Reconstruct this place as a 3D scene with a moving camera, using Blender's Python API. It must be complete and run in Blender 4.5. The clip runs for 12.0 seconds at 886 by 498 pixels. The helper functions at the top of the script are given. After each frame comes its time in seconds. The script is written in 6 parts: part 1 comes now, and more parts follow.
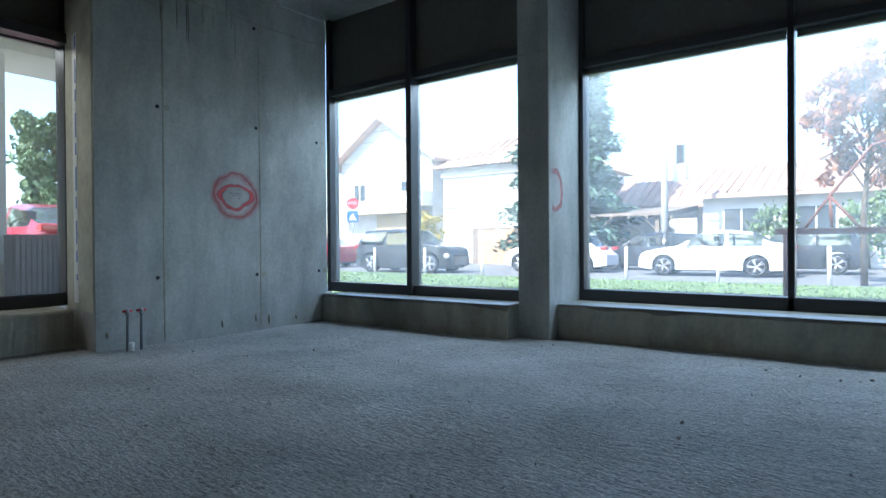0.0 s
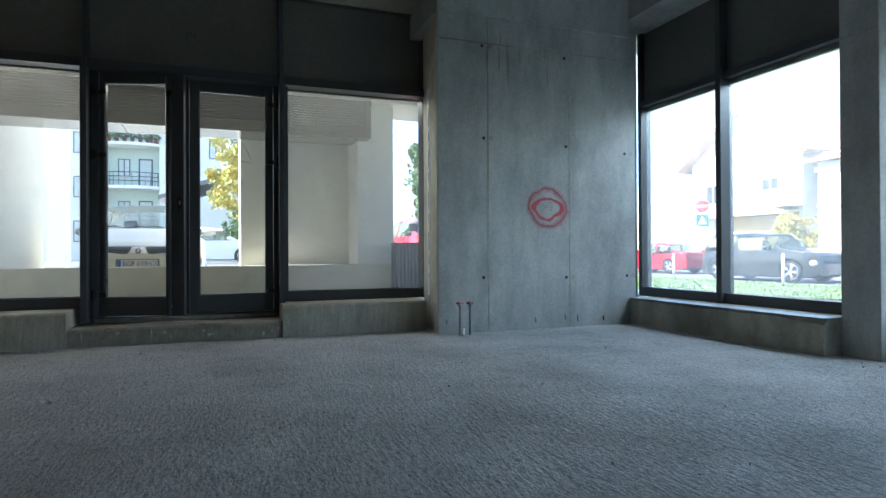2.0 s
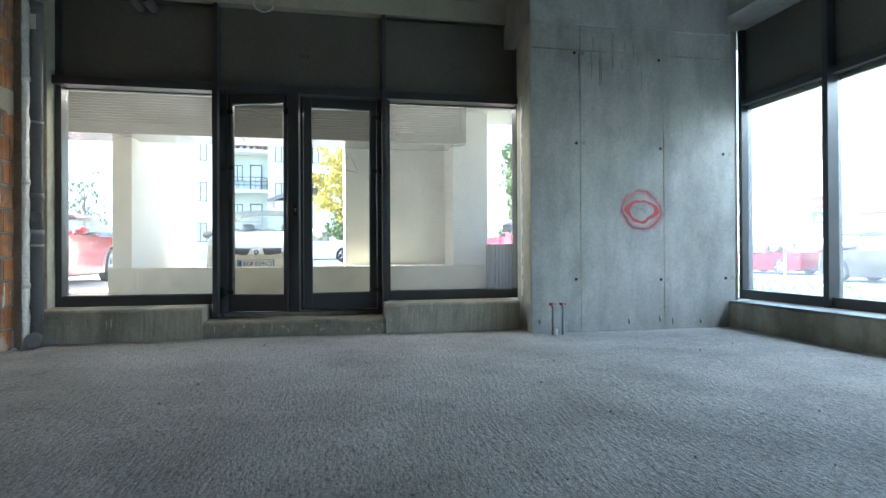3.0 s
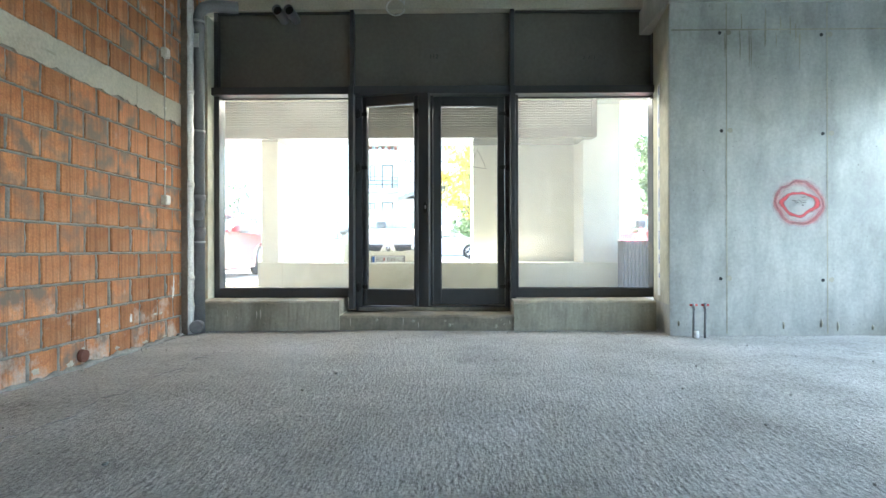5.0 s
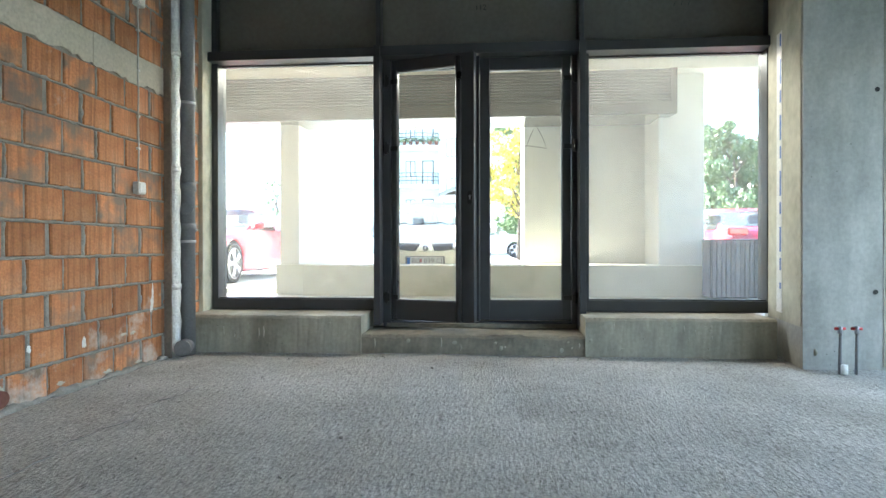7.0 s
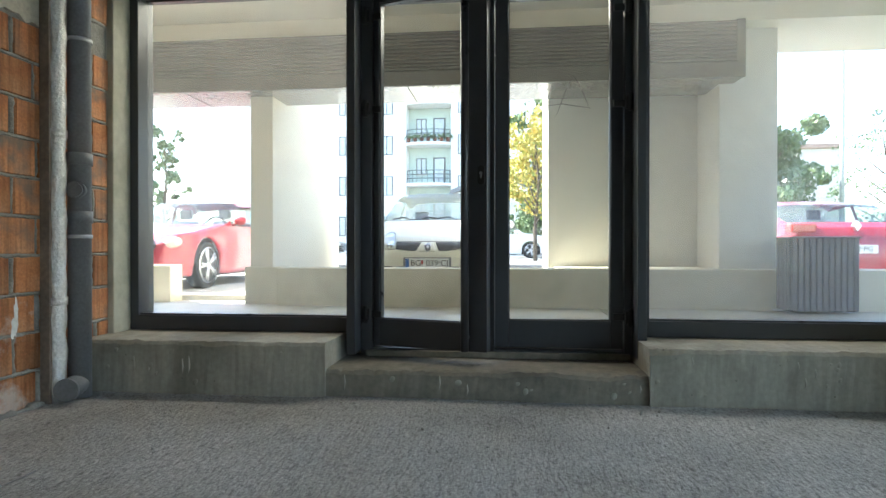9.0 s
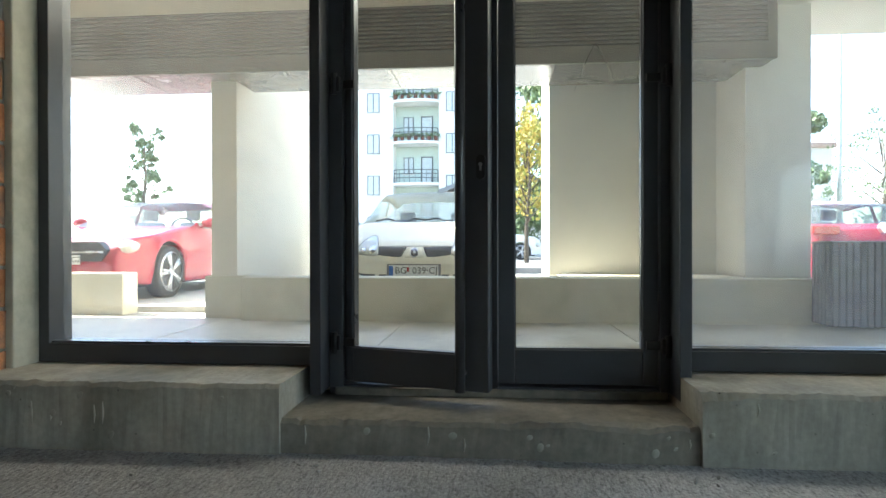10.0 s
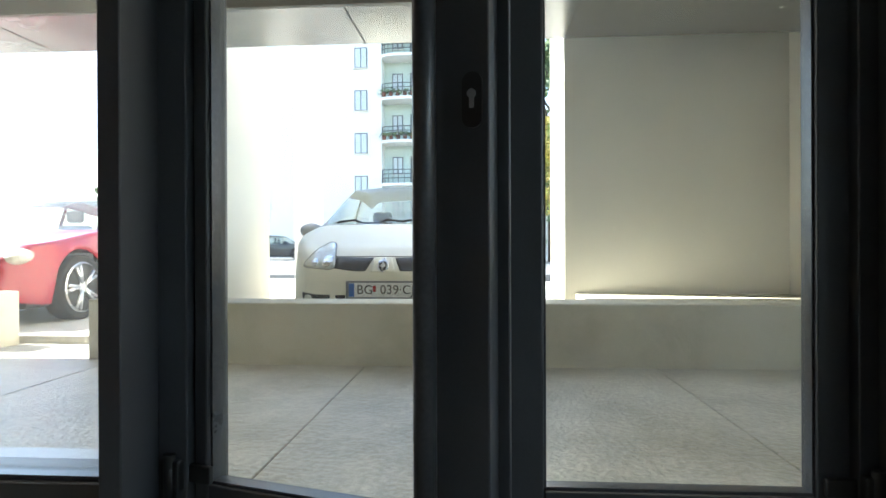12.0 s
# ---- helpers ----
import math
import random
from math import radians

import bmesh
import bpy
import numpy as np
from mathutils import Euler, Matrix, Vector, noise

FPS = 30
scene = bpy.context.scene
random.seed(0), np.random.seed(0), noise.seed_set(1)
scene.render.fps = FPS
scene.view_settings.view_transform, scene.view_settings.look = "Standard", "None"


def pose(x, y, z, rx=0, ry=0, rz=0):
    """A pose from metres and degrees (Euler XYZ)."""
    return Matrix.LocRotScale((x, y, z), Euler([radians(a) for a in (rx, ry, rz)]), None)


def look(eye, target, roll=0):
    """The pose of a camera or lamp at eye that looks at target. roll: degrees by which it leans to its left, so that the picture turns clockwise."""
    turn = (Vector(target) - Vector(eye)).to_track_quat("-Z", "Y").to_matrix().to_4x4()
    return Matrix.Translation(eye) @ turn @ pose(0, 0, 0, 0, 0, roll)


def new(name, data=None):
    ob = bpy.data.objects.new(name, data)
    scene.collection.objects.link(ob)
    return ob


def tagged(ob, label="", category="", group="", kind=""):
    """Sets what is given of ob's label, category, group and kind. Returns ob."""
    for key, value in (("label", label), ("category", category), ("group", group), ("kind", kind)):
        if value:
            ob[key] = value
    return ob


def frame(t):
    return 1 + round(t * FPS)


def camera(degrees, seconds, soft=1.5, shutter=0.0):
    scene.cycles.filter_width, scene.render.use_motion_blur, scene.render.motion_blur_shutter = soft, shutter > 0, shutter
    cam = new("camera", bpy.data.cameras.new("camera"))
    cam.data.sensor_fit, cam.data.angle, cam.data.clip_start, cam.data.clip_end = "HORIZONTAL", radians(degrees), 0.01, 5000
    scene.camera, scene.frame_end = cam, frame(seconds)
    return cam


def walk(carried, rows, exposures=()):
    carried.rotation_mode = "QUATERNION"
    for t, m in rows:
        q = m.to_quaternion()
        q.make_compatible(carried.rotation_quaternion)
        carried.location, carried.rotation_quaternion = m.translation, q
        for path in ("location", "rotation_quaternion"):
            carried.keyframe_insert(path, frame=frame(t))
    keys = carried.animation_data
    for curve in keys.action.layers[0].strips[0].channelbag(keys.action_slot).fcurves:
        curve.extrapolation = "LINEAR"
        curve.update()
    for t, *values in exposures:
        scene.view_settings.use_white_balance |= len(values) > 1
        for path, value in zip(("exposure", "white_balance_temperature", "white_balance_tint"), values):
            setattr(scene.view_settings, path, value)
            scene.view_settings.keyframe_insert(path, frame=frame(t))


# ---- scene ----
from mathutils.bvhtree import BVHTree

cam = camera(73.5, 12.0)
PATH = [
    (0, (0.915, 4.087, 0.825), (-0.271, 5.697, 0.811), -0.4),
    (0.5, (1.172, 4.187, 0.853), (-0.291, 5.55, 0.845), -0.4),
    (1, (1.337, 4.184, 0.866), (-0.285, 5.354, 0.863), -0.4),
    (1.5, (1.49, 4.092, 0.837), (-0.258, 5.063, 0.838), -0.4),
    (2, (1.624, 4.16, 0.829), (-0.251, 4.856, 0.84), -0.3),
    (2.5, (1.801, 4.162, 0.868), (-0.13, 4.681, 0.876), -0.3),
    (3, (1.903, 4.067, 0.865), (-0.057, 4.461, 0.874), -0.3),
    (3.5, (1.986, 4.009, 0.888), (-0.005, 4.195, 0.893), -0.1),
    (3.7, (1.999, 4.049, 0.922), (0.001, 4.149, 0.92), -0.1),
    (5.5, (1.628, 4.042, 0.848), (-0.372, 4.0, 0.845), -0.1),
    (6, (1.281, 3.997, 0.86), (-0.718, 3.92, 0.852), -0.0),
    (6.5, (0.896, 3.97, 0.88), (-1.101, 3.857, 0.875), -0.0),
    (7, (0.473, 3.958, 0.897), (-1.52, 3.794, 0.888), -0.1),
    (7.2, (0.327, 3.974, 0.897), (-1.664, 3.776, 0.887), -0.1),
    (9, (-1.037, 3.914, 0.884), (-3.027, 3.707, 0.875), -0.0),
    (9.5, (-1.431, 3.865, 0.908), (-3.423, 3.683, 0.898), -0.0),
    (10, (-1.823, 3.825, 0.939), (-3.816, 3.659, 0.93), -0.1),
    (10.5, (-2.256, 3.795, 0.956), (-4.249, 3.63, 0.945), -0.1),
    (11, (-2.652, 3.779, 0.98), (-4.645, 3.609, 0.968), -0.1),
    (11.5, (-2.997, 3.769, 0.995), (-4.992, 3.618, 0.989), 0.0),
    (12, (-3.433, 3.794, 1.007), (-5.428, 3.655, 1.004), -0.2),
]
EXPOSURES = [(0, 1.98, 5600, 8), (1, 1.88, 5650, 8), (2.5, 2.75, 5900, 8), (3.7, 3.4, 6100, 8), (5.3, 4.0, 6250, 8), (6.5, 3.92, 6300, 8), (7.2, 3.72, 6150, 8), (8.8, 2.95, 6300, 8), (9.5, 2.83, 6300, 8), (11, 2.62, 6300, 8), (12, 2.55, 6300, 8)]
walk(cam, [(t, look(eye, target, roll)) for t, eye, target, roll in PATH], EXPOSURES)

# ================= world, sun =================
SUN_EL, SUN_AZ = 46.0, 256.0      # elevation; direction the sun stands in, degrees from +x, anticlockwise
world = bpy.data.worlds.new("sky")
scene.world = world
world.use_nodes = True
_nt = world.node_tree
_sky = _nt.nodes.new("ShaderNodeTexSky")
_sky.sky_type = "NISHITA"
_sky.sun_disc = False
_sky.sun_elevation = radians(SUN_EL)
_sky.sun_rotation = radians(90 - SUN_AZ)
_bg = _nt.nodes["Background"]
_nt.links.new(_sky.outputs[0], _bg.inputs[0])
_bg.inputs[1].default_value = 0.15
_sd = bpy.data.lights.new("sun", "SUN")
_sd.energy, _sd.angle, _sd.color = 4.0, radians(0.5), (1.0, 0.95, 0.87)
_so = new("sun", _sd)
_dir = Vector((math.cos(radians(SUN_EL)) * math.cos(radians(SUN_AZ)), math.cos(radians(SUN_EL)) * math.sin(radians(SUN_AZ)), math.sin(radians(SUN_EL))))
_so.matrix_world = look(_dir * 60, (0, 0, 0))



def sky_fill(name, eye, target, w, h, power, colour):
    """An added area lamp, out of view above a glazed opening, standing in for skylight."""
    d = bpy.data.lights.new(name, "AREA")
    d.shape, d.size, d.size_y, d.energy, d.color = "RECTANGLE", w, h, power, colour
    new(name, d).matrix_world = look(eye, target)


# fill lamps added to brighten the room; no real lamp hangs here
sky_fill("sky_fill_north", (-0.7, 10.15, 3.1), (-0.4, 1.4, 1.0), 5.8, 0.9, 52, (0.75, 0.91, 1.0))
sky_fill("sky_fill_west", (-6.05, 3.85, 3.02), (-1.5, 3.6, 0.9), 4.8, 0.5, 10, (1.0, 0.93, 0.80))

# ================= materials =================


def socket(node, name, value):
    node.inputs[name].default_value = value


def material(name, colours, rough=0.8, metal=0.0, scale=4.0, fine=60.0, bump=0.2, dist=0.005, spread=0.25, coat=0.0, vary=0.0, rough_var=0.1):
    """Two scales of variation: blotches between the colours, fine grain on top, and bump."""
    m = bpy.data.materials.new(name)
    m.use_nodes = True
    nt = m.node_tree
    p = nt.nodes["Principled BSDF"]
    co = nt.nodes.new("ShaderNodeTexCoord")
    n1 = nt.nodes.new("ShaderNodeTexNoise")
    socket(n1, "Scale", scale), socket(n1, "Detail", 6.0), socket(n1, "Roughness", 0.6)
    n2 = nt.nodes.new("ShaderNodeTexNoise")
    socket(n2, "Scale", fine), socket(n2, "Detail", 4.0)
    for n in (n1, n2):
        nt.links.new(co.outputs["Object"], n.inputs["Vector"])
    ramp = nt.nodes.new("ShaderNodeValToRGB")
    k = len(colours)
    els = ramp.color_ramp.elements
    while len(els) < k:
        els.new(0.5)
    for i, c in enumerate(colours):
        els[i].position = 0.32 + 0.36 * i / max(k - 1, 1)
        els[i].color = (*c, 1)
    nt.links.new(n1.outputs[0], ramp.inputs[0])
    mix = nt.nodes.new("ShaderNodeMixRGB")
    mix.blend_type = "MULTIPLY"
    socket(mix, "Fac", spread)
    grain = nt.nodes.new("ShaderNodeMapRange")
    socket(grain, "From Min", 0.3), socket(grain, "From Max", 0.7), socket(grain, "To Min", 0.35), socket(grain, "To Max", 1.3)
    nt.links.new(n2.outputs[0], grain.inputs[0])
    nt.links.new(ramp.outputs[0], mix.inputs[1])
    nt.links.new(grain.outputs[0], mix.inputs[2])
    last = mix
    if vary:
        info = nt.nodes.new("ShaderNodeObjectInfo")
        hsv = nt.nodes.new("ShaderNodeHueSaturation")
        mr = nt.nodes.new("ShaderNodeMapRange")
        socket(mr, "To Min", 1 - vary), socket(mr, "To Max", 1 + vary)
        nt.links.new(info.outputs["Random"], mr.inputs[0])
        nt.links.new(mr.outputs[0], hsv.inputs["Value"])
        nt.links.new(mix.outputs[0], hsv.inputs["Color"])
        last = hsv
    nt.links.new(last.outputs[0], p.inputs["Base Color"])
    rr = nt.nodes.new("ShaderNodeMapRange")
    socket(rr, "To Min", max(rough - rough_var, 0.02)), socket(rr, "To Max", min(rough + rough_var, 1.0))
    nt.links.new(n1.outputs[0], rr.inputs[0])
    nt.links.new(rr.outputs[0], p.inputs["Roughness"])
    socket(p, "Metallic", metal), socket(p, "Coat Weight", coat)
    if bump:
        b = nt.nodes.new("ShaderNodeBump")
        socket(b, "Strength", bump), socket(b, "Distance", dist)
        add = nt.nodes.new("ShaderNodeMath")
        add.operation = "MULTIPLY_ADD"
        add.inputs[1].default_value = 0.5
        nt.links.new(n1.outputs[0], add.inputs[0])
        nt.links.new(n2.outputs[0], add.inputs[2])
        nt.links.new(add.outputs[0], b.inputs["Height"])
        nt.links.new(b.outputs[0], p.inputs["Normal"])
    return m


def glass_material(name, tint, dust_veil):
    """Clear sheet glass that reflects by its angle, with a thin uneven film for dust and painted glare."""
    m = bpy.data.materials.new(name)
    m.use_nodes = True
    nt = m.node_tree
    out = nt.nodes["Material Output"]
    nt.nodes.remove(nt.nodes["Principled BSDF"])
    tr = nt.nodes.new("ShaderNodeBsdfTransparent")
    tr.inputs[0].default_value = (*tint, 1)
    gl = nt.nodes.new("ShaderNodeBsdfGlossy")
    gl.inputs["Roughness"].default_value = 0.0
    fr = nt.nodes.new("ShaderNodeLayerWeight")
    fr.inputs["Blend"].default_value = 0.5
    power = nt.nodes.new("ShaderNodeMath")
    power.operation = "POWER"
    power.inputs[1].default_value = 5.0
    nt.links.new(fr.outputs["Facing"], power.inputs[0])
    gloss = nt.nodes.new("ShaderNodeMath")
    gloss.operation = "MULTIPLY_ADD"
    gloss.inputs[1].default_value, gloss.inputs[2].default_value = 0.8, 0.025
    nt.links.new(power.outputs[0], gloss.inputs[0])
    mx = nt.nodes.new("ShaderNodeMixShader")
    nt.links.new(gloss.outputs[0], mx.inputs[0])
    nt.links.new(tr.outputs[0], mx.inputs[1])
    nt.links.new(gl.outputs[0], mx.inputs[2])
    # translucent film: dust, and at higher amounts a painted veil of glare
    dust = nt.nodes.new("ShaderNodeBsdfTranslucent")
    dust.inputs[0].default_value = (0.8, 0.8, 0.78, 1)
    co = nt.nodes.new("ShaderNodeTexCoord")
    n = nt.nodes.new("ShaderNodeTexNoise")
    socket(n, "Scale", 3.0), socket(n, "Detail", 8.0), socket(n, "Roughness", 0.7), socket(n, "Distortion", 1.0)
    nt.links.new(co.outputs["Object"], n.inputs["Vector"])
    mr = nt.nodes.new("ShaderNodeMapRange")
    socket(mr, "From Min", 0.35), socket(mr, "From Max", 0.75), socket(mr, "To Min", dust_veil * 0.7), socket(mr, "To Max", dust_veil * 1.4)
    nt.links.new(n.outputs[0], mr.inputs[0])
    m2 = nt.nodes.new("ShaderNodeMixShader")
    nt.links.new(mr.outputs[0], m2.inputs[0])
    nt.links.new(mx.outputs[0], m2.inputs[1])
    nt.links.new(dust.outputs[0], m2.inputs[2])
    nt.links.new(m2.outputs[0], out.inputs[0])
    return m


def leaf_material(name, a, b):
    m = bpy.data.materials.new(name)
    m.use_nodes = True
    nt = m.node_tree
    p = nt.nodes["Principled BSDF"]
    geo = nt.nodes.new("ShaderNodeNewGeometry")
    ramp = nt.nodes.new("ShaderNodeValToRGB")
    ramp.color_ramp.elements[0].color = (*a, 1)
    ramp.color_ramp.elements[1].color = (*b, 1)
    nt.links.new(geo.outputs["Random Per Island"], ramp.inputs[0])
    nt.links.new(ramp.outputs[0], p.inputs["Base Color"])
    socket(p, "Roughness", 0.6)
    socket(p, "Transmission Weight", 0.0)
    return m


def spray_material(name, rings):
    """Sprayed red paint: soft rings (centre y, z, half axes, half width, strength) in the plane of the wall, the rest clear."""
    m = bpy.data.materials.new(name)
    m.use_nodes = True
    nt = m.node_tree
    p = nt.nodes["Principled BSDF"]
    socket(p, "Base Color", (0.62, 0.10, 0.11, 1)), socket(p, "Roughness", 0.75)
    co = nt.nodes.new("ShaderNodeTexCoord")
    nz = nt.nodes.new("ShaderNodeTexNoise")
    socket(nz, "Scale", 5.0), socket(nz, "Detail", 3.0)
    nt.links.new(co.outputs["Object"], nz.inputs["Vector"])
    warp = nt.nodes.new("ShaderNodeVectorMath")
    warp.operation = "MULTIPLY_ADD"
    warp.inputs[1].default_value = (0.11, 0.11, 0.11)
    nt.links.new(nz.outputs[1], warp.inputs[0])
    nt.links.new(co.outputs["Object"], warp.inputs[2])
    sep = nt.nodes.new("ShaderNodeSeparateXYZ")
    nt.links.new(warp.outputs[0], sep.inputs[0])

    def calc(op, a, b=None):
        n = nt.nodes.new("ShaderNodeMath")
        n.operation = op
        for i, v in enumerate((a, b)):
            if v is None:
                continue
            if isinstance(v, (int, float)):
                n.inputs[i].default_value = v
            else:
                nt.links.new(v, n.inputs[i])
        return n.outputs[0]
    total = None
    for cy, cz, a, b, w, s in rings:
        u = calc("DIVIDE", calc("SUBTRACT", sep.outputs[1], cy + 0.055), a)
        v = calc("DIVIDE", calc("SUBTRACT", sep.outputs[2], cz + 0.055), b)
        r = calc("SQRT", calc("ADD", calc("MULTIPLY", u, u), calc("MULTIPLY", v, v)))
        d = calc("DIVIDE", calc("ABSOLUTE", calc("SUBTRACT", r, 1.0)), w / min(a, b))
        f = calc("MULTIPLY", calc("MAXIMUM", calc("SUBTRACT", 1.0, calc("MULTIPLY", d, d)), 0.0), s)
        total = f if total is None else calc("MAXIMUM", total, f)
    fine = nt.nodes.new("ShaderNodeTexNoise")
    socket(fine, "Scale", 90.0)
    nt.links.new(co.outputs["Object"], fine.inputs["Vector"])
    total = calc("MULTIPLY", total, calc("ADD", 0.55, calc("MULTIPLY", fine.outputs[0], 0.8)))
    clear = nt.nodes.new("ShaderNodeBsdfTransparent")
    mx = nt.nodes.new("ShaderNodeMixShader")
    nt.links.new(total, mx.inputs[0])
    nt.links.new(clear.outputs[0], mx.inputs[1])
    nt.links.new(p.outputs[0], mx.inputs[2])
    nt.links.new(mx.outputs[0], nt.nodes["Material Output"].inputs[0])
    return m


def concrete_material(name, light, dark, streak=(1.9, 1.9, 0.6)):
    """Cast concrete: cloudy tone, vertical runs, small air holes."""
    m = material(name, [dark, light, tuple(min(c * 1.12, 1) for c in light)], 0.85, scale=1.1, fine=35, bump=0.25, dist=0.004, spread=0.18)
    nt = m.node_tree
    p = nt.nodes["Principled BSDF"]
    src = p.inputs["Base Color"].links[0].from_socket
    co = nt.nodes.new("ShaderNodeTexCoord")
    mp = nt.nodes.new("ShaderNodeMapping")
    mp.inputs["Scale"].default_value = streak
    n = nt.nodes.new("ShaderNodeTexNoise")
    socket(n, "Scale", 1.8), socket(n, "Detail", 7.0), socket(n, "Roughness", 0.65)
    nt.links.new(co.outputs["Object"], mp.inputs[0])
    nt.links.new(mp.outputs[0], n.inputs["Vector"])
    mr = nt.nodes.new("ShaderNodeMapRange")
    socket(mr, "From Min", 0.3), socket(mr, "From Max", 0.7), socket(mr, "To Min", 0.60), socket(mr, "To Max", 1.14)
    nt.links.new(n.outputs[0], mr.inputs[0])
    mul = nt.nodes.new("ShaderNodeMixRGB")
    mul.blend_type = "MULTIPLY"
    socket(mul, "Fac", 0.8)
    nt.links.new(src, mul.inputs[1])
    nt.links.new(mr.outputs[0], mul.inputs[2])
    vo = nt.nodes.new("ShaderNodeTexVoronoi")
    socket(vo, "Scale", 19.0)
    nt.links.new(co.outputs["Object"], vo.inputs["Vector"])
    hole = nt.nodes.new("ShaderNodeMapRange")
    socket(hole, "From Min", 0.06), socket(hole, "From Max", 0.11), socket(hole, "To Min", 0.35), socket(hole, "To Max", 1.0)
    nt.links.new(vo.outputs[0], hole.inputs[0])
    pn = nt.nodes.new("ShaderNodeTexNoise")
    socket(pn, "Scale", 4.5), socket(pn, "Detail", 3.0)
    nt.links.new(co.outputs["Object"], pn.inputs["Vector"])
    few = nt.nodes.new("ShaderNodeMapRange")
    socket(few, "From Min", 0.55), socket(few, "From Max", 0.66), socket(few, "To Min", 1.0), socket(few, "To Max", 0.0)
    nt.links.new(pn.outputs[0], few.inputs[0])
    keep = nt.nodes.new("ShaderNodeMath")
    keep.operation = "MAXIMUM"
    nt.links.new(few.outputs[0], keep.inputs[0])
    nt.links.new(hole.outputs[0], keep.inputs[1])
    mul2 = nt.nodes.new("ShaderNodeMixRGB")
    mul2.blend_type = "MULTIPLY"
    socket(mul2, "Fac", 1.0)
    nt.links.new(mul.outputs[0], mul2.inputs[1])
    nt.links.new(keep.outputs[0], mul2.inputs[2])
    nt.links.new(mul2.outputs[0], p.inputs["Base Color"])
    return m


def screed_material(name):
    """Rough unfinished floor screed: trowel stipple, dust patches, small pits."""
    m = material(name, [(0.36, 0.355, 0.336), (0.465, 0.46, 0.442), (0.555, 0.55, 0.536)], 0.95, scale=1.3, fine=70, bump=0.0, spread=0.55)
    nt = m.node_tree
    p = nt.nodes["Principled BSDF"]
    co = nt.nodes.new("ShaderNodeTexCoord")
    hs = []
    for sc, stretch, w in ((60.0, (0.6, 1.3, 1), 0.5), (24.0, (0.4, 1.5, 1), 0.8), (5.0, (1, 1, 1), 0.5)):
        mp = nt.nodes.new("ShaderNodeMapping")
        mp.inputs["Scale"].default_value = stretch
        mp.inputs["Rotation"].default_value = (0, 0, 0.5)
        n = nt.nodes.new("ShaderNodeTexNoise")
        socket(n, "Scale", sc), socket(n, "Detail", 5.0), socket(n, "Roughness", 0.65)
        nt.links.new(co.outputs["Object"], mp.inputs[0])
        nt.links.new(mp.outputs[0], n.inputs["Vector"])
        k = nt.nodes.new("ShaderNodeMath")
        k.operation = "MULTIPLY"
        k.inputs[1].default_value = w
        nt.links.new(n.outputs[0], k.inputs[0])
        hs.append(k.outputs[0])
    total = hs[0]
    for h in hs[1:]:
        a = nt.nodes.new("ShaderNodeMath")
        nt.links.new(total, a.inputs[0])
        nt.links.new(h, a.inputs[1])
        total = a.outputs[0]
    src = p.inputs["Base Color"].links[0].from_socket
    mp = nt.nodes.new("ShaderNodeMapping")
    mp.inputs["Scale"].default_value = (0.5, 1.3, 1)
    mp.inputs["Rotation"].default_value = (0, 0, 0.5)
    nt.links.new(co.outputs["Object"], mp.inputs[0])
    grit = nt.nodes.new("ShaderNodeTexNoise")
    socket(grit, "Scale", 45.0), socket(grit, "Detail", 6.0), socket(grit, "Roughness", 0.75)
    nt.links.new(mp.outputs[0], grit.inputs["Vector"])
    pit = nt.nodes.new("ShaderNodeMapRange")
    socket(pit, "From Min", 0.36), socket(pit, "From Max", 0.50), socket(pit, "To Min", 0.42), socket(pit, "To Max", 1.0)
    nt.links.new(grit.outputs[0], pit.inputs[0])
    dirty = nt.nodes.new("ShaderNodeMixRGB")
    dirty.blend_type = "MULTIPLY"
    socket(dirty, "Fac", 0.85)
    nt.links.new(src, dirty.inputs[1])
    nt.links.new(pit.outputs[0], dirty.inputs[2])
    nt.links.new(dirty.outputs[0], p.inputs["Base Color"])
    b = nt.nodes.new("ShaderNodeBump")
    socket(b, "Strength", 0.85), socket(b, "Distance", 0.03)
    nt.links.new(total, b.inputs["Height"])
    nt.links.new(b.outputs[0], p.inputs["Normal"])
    return m


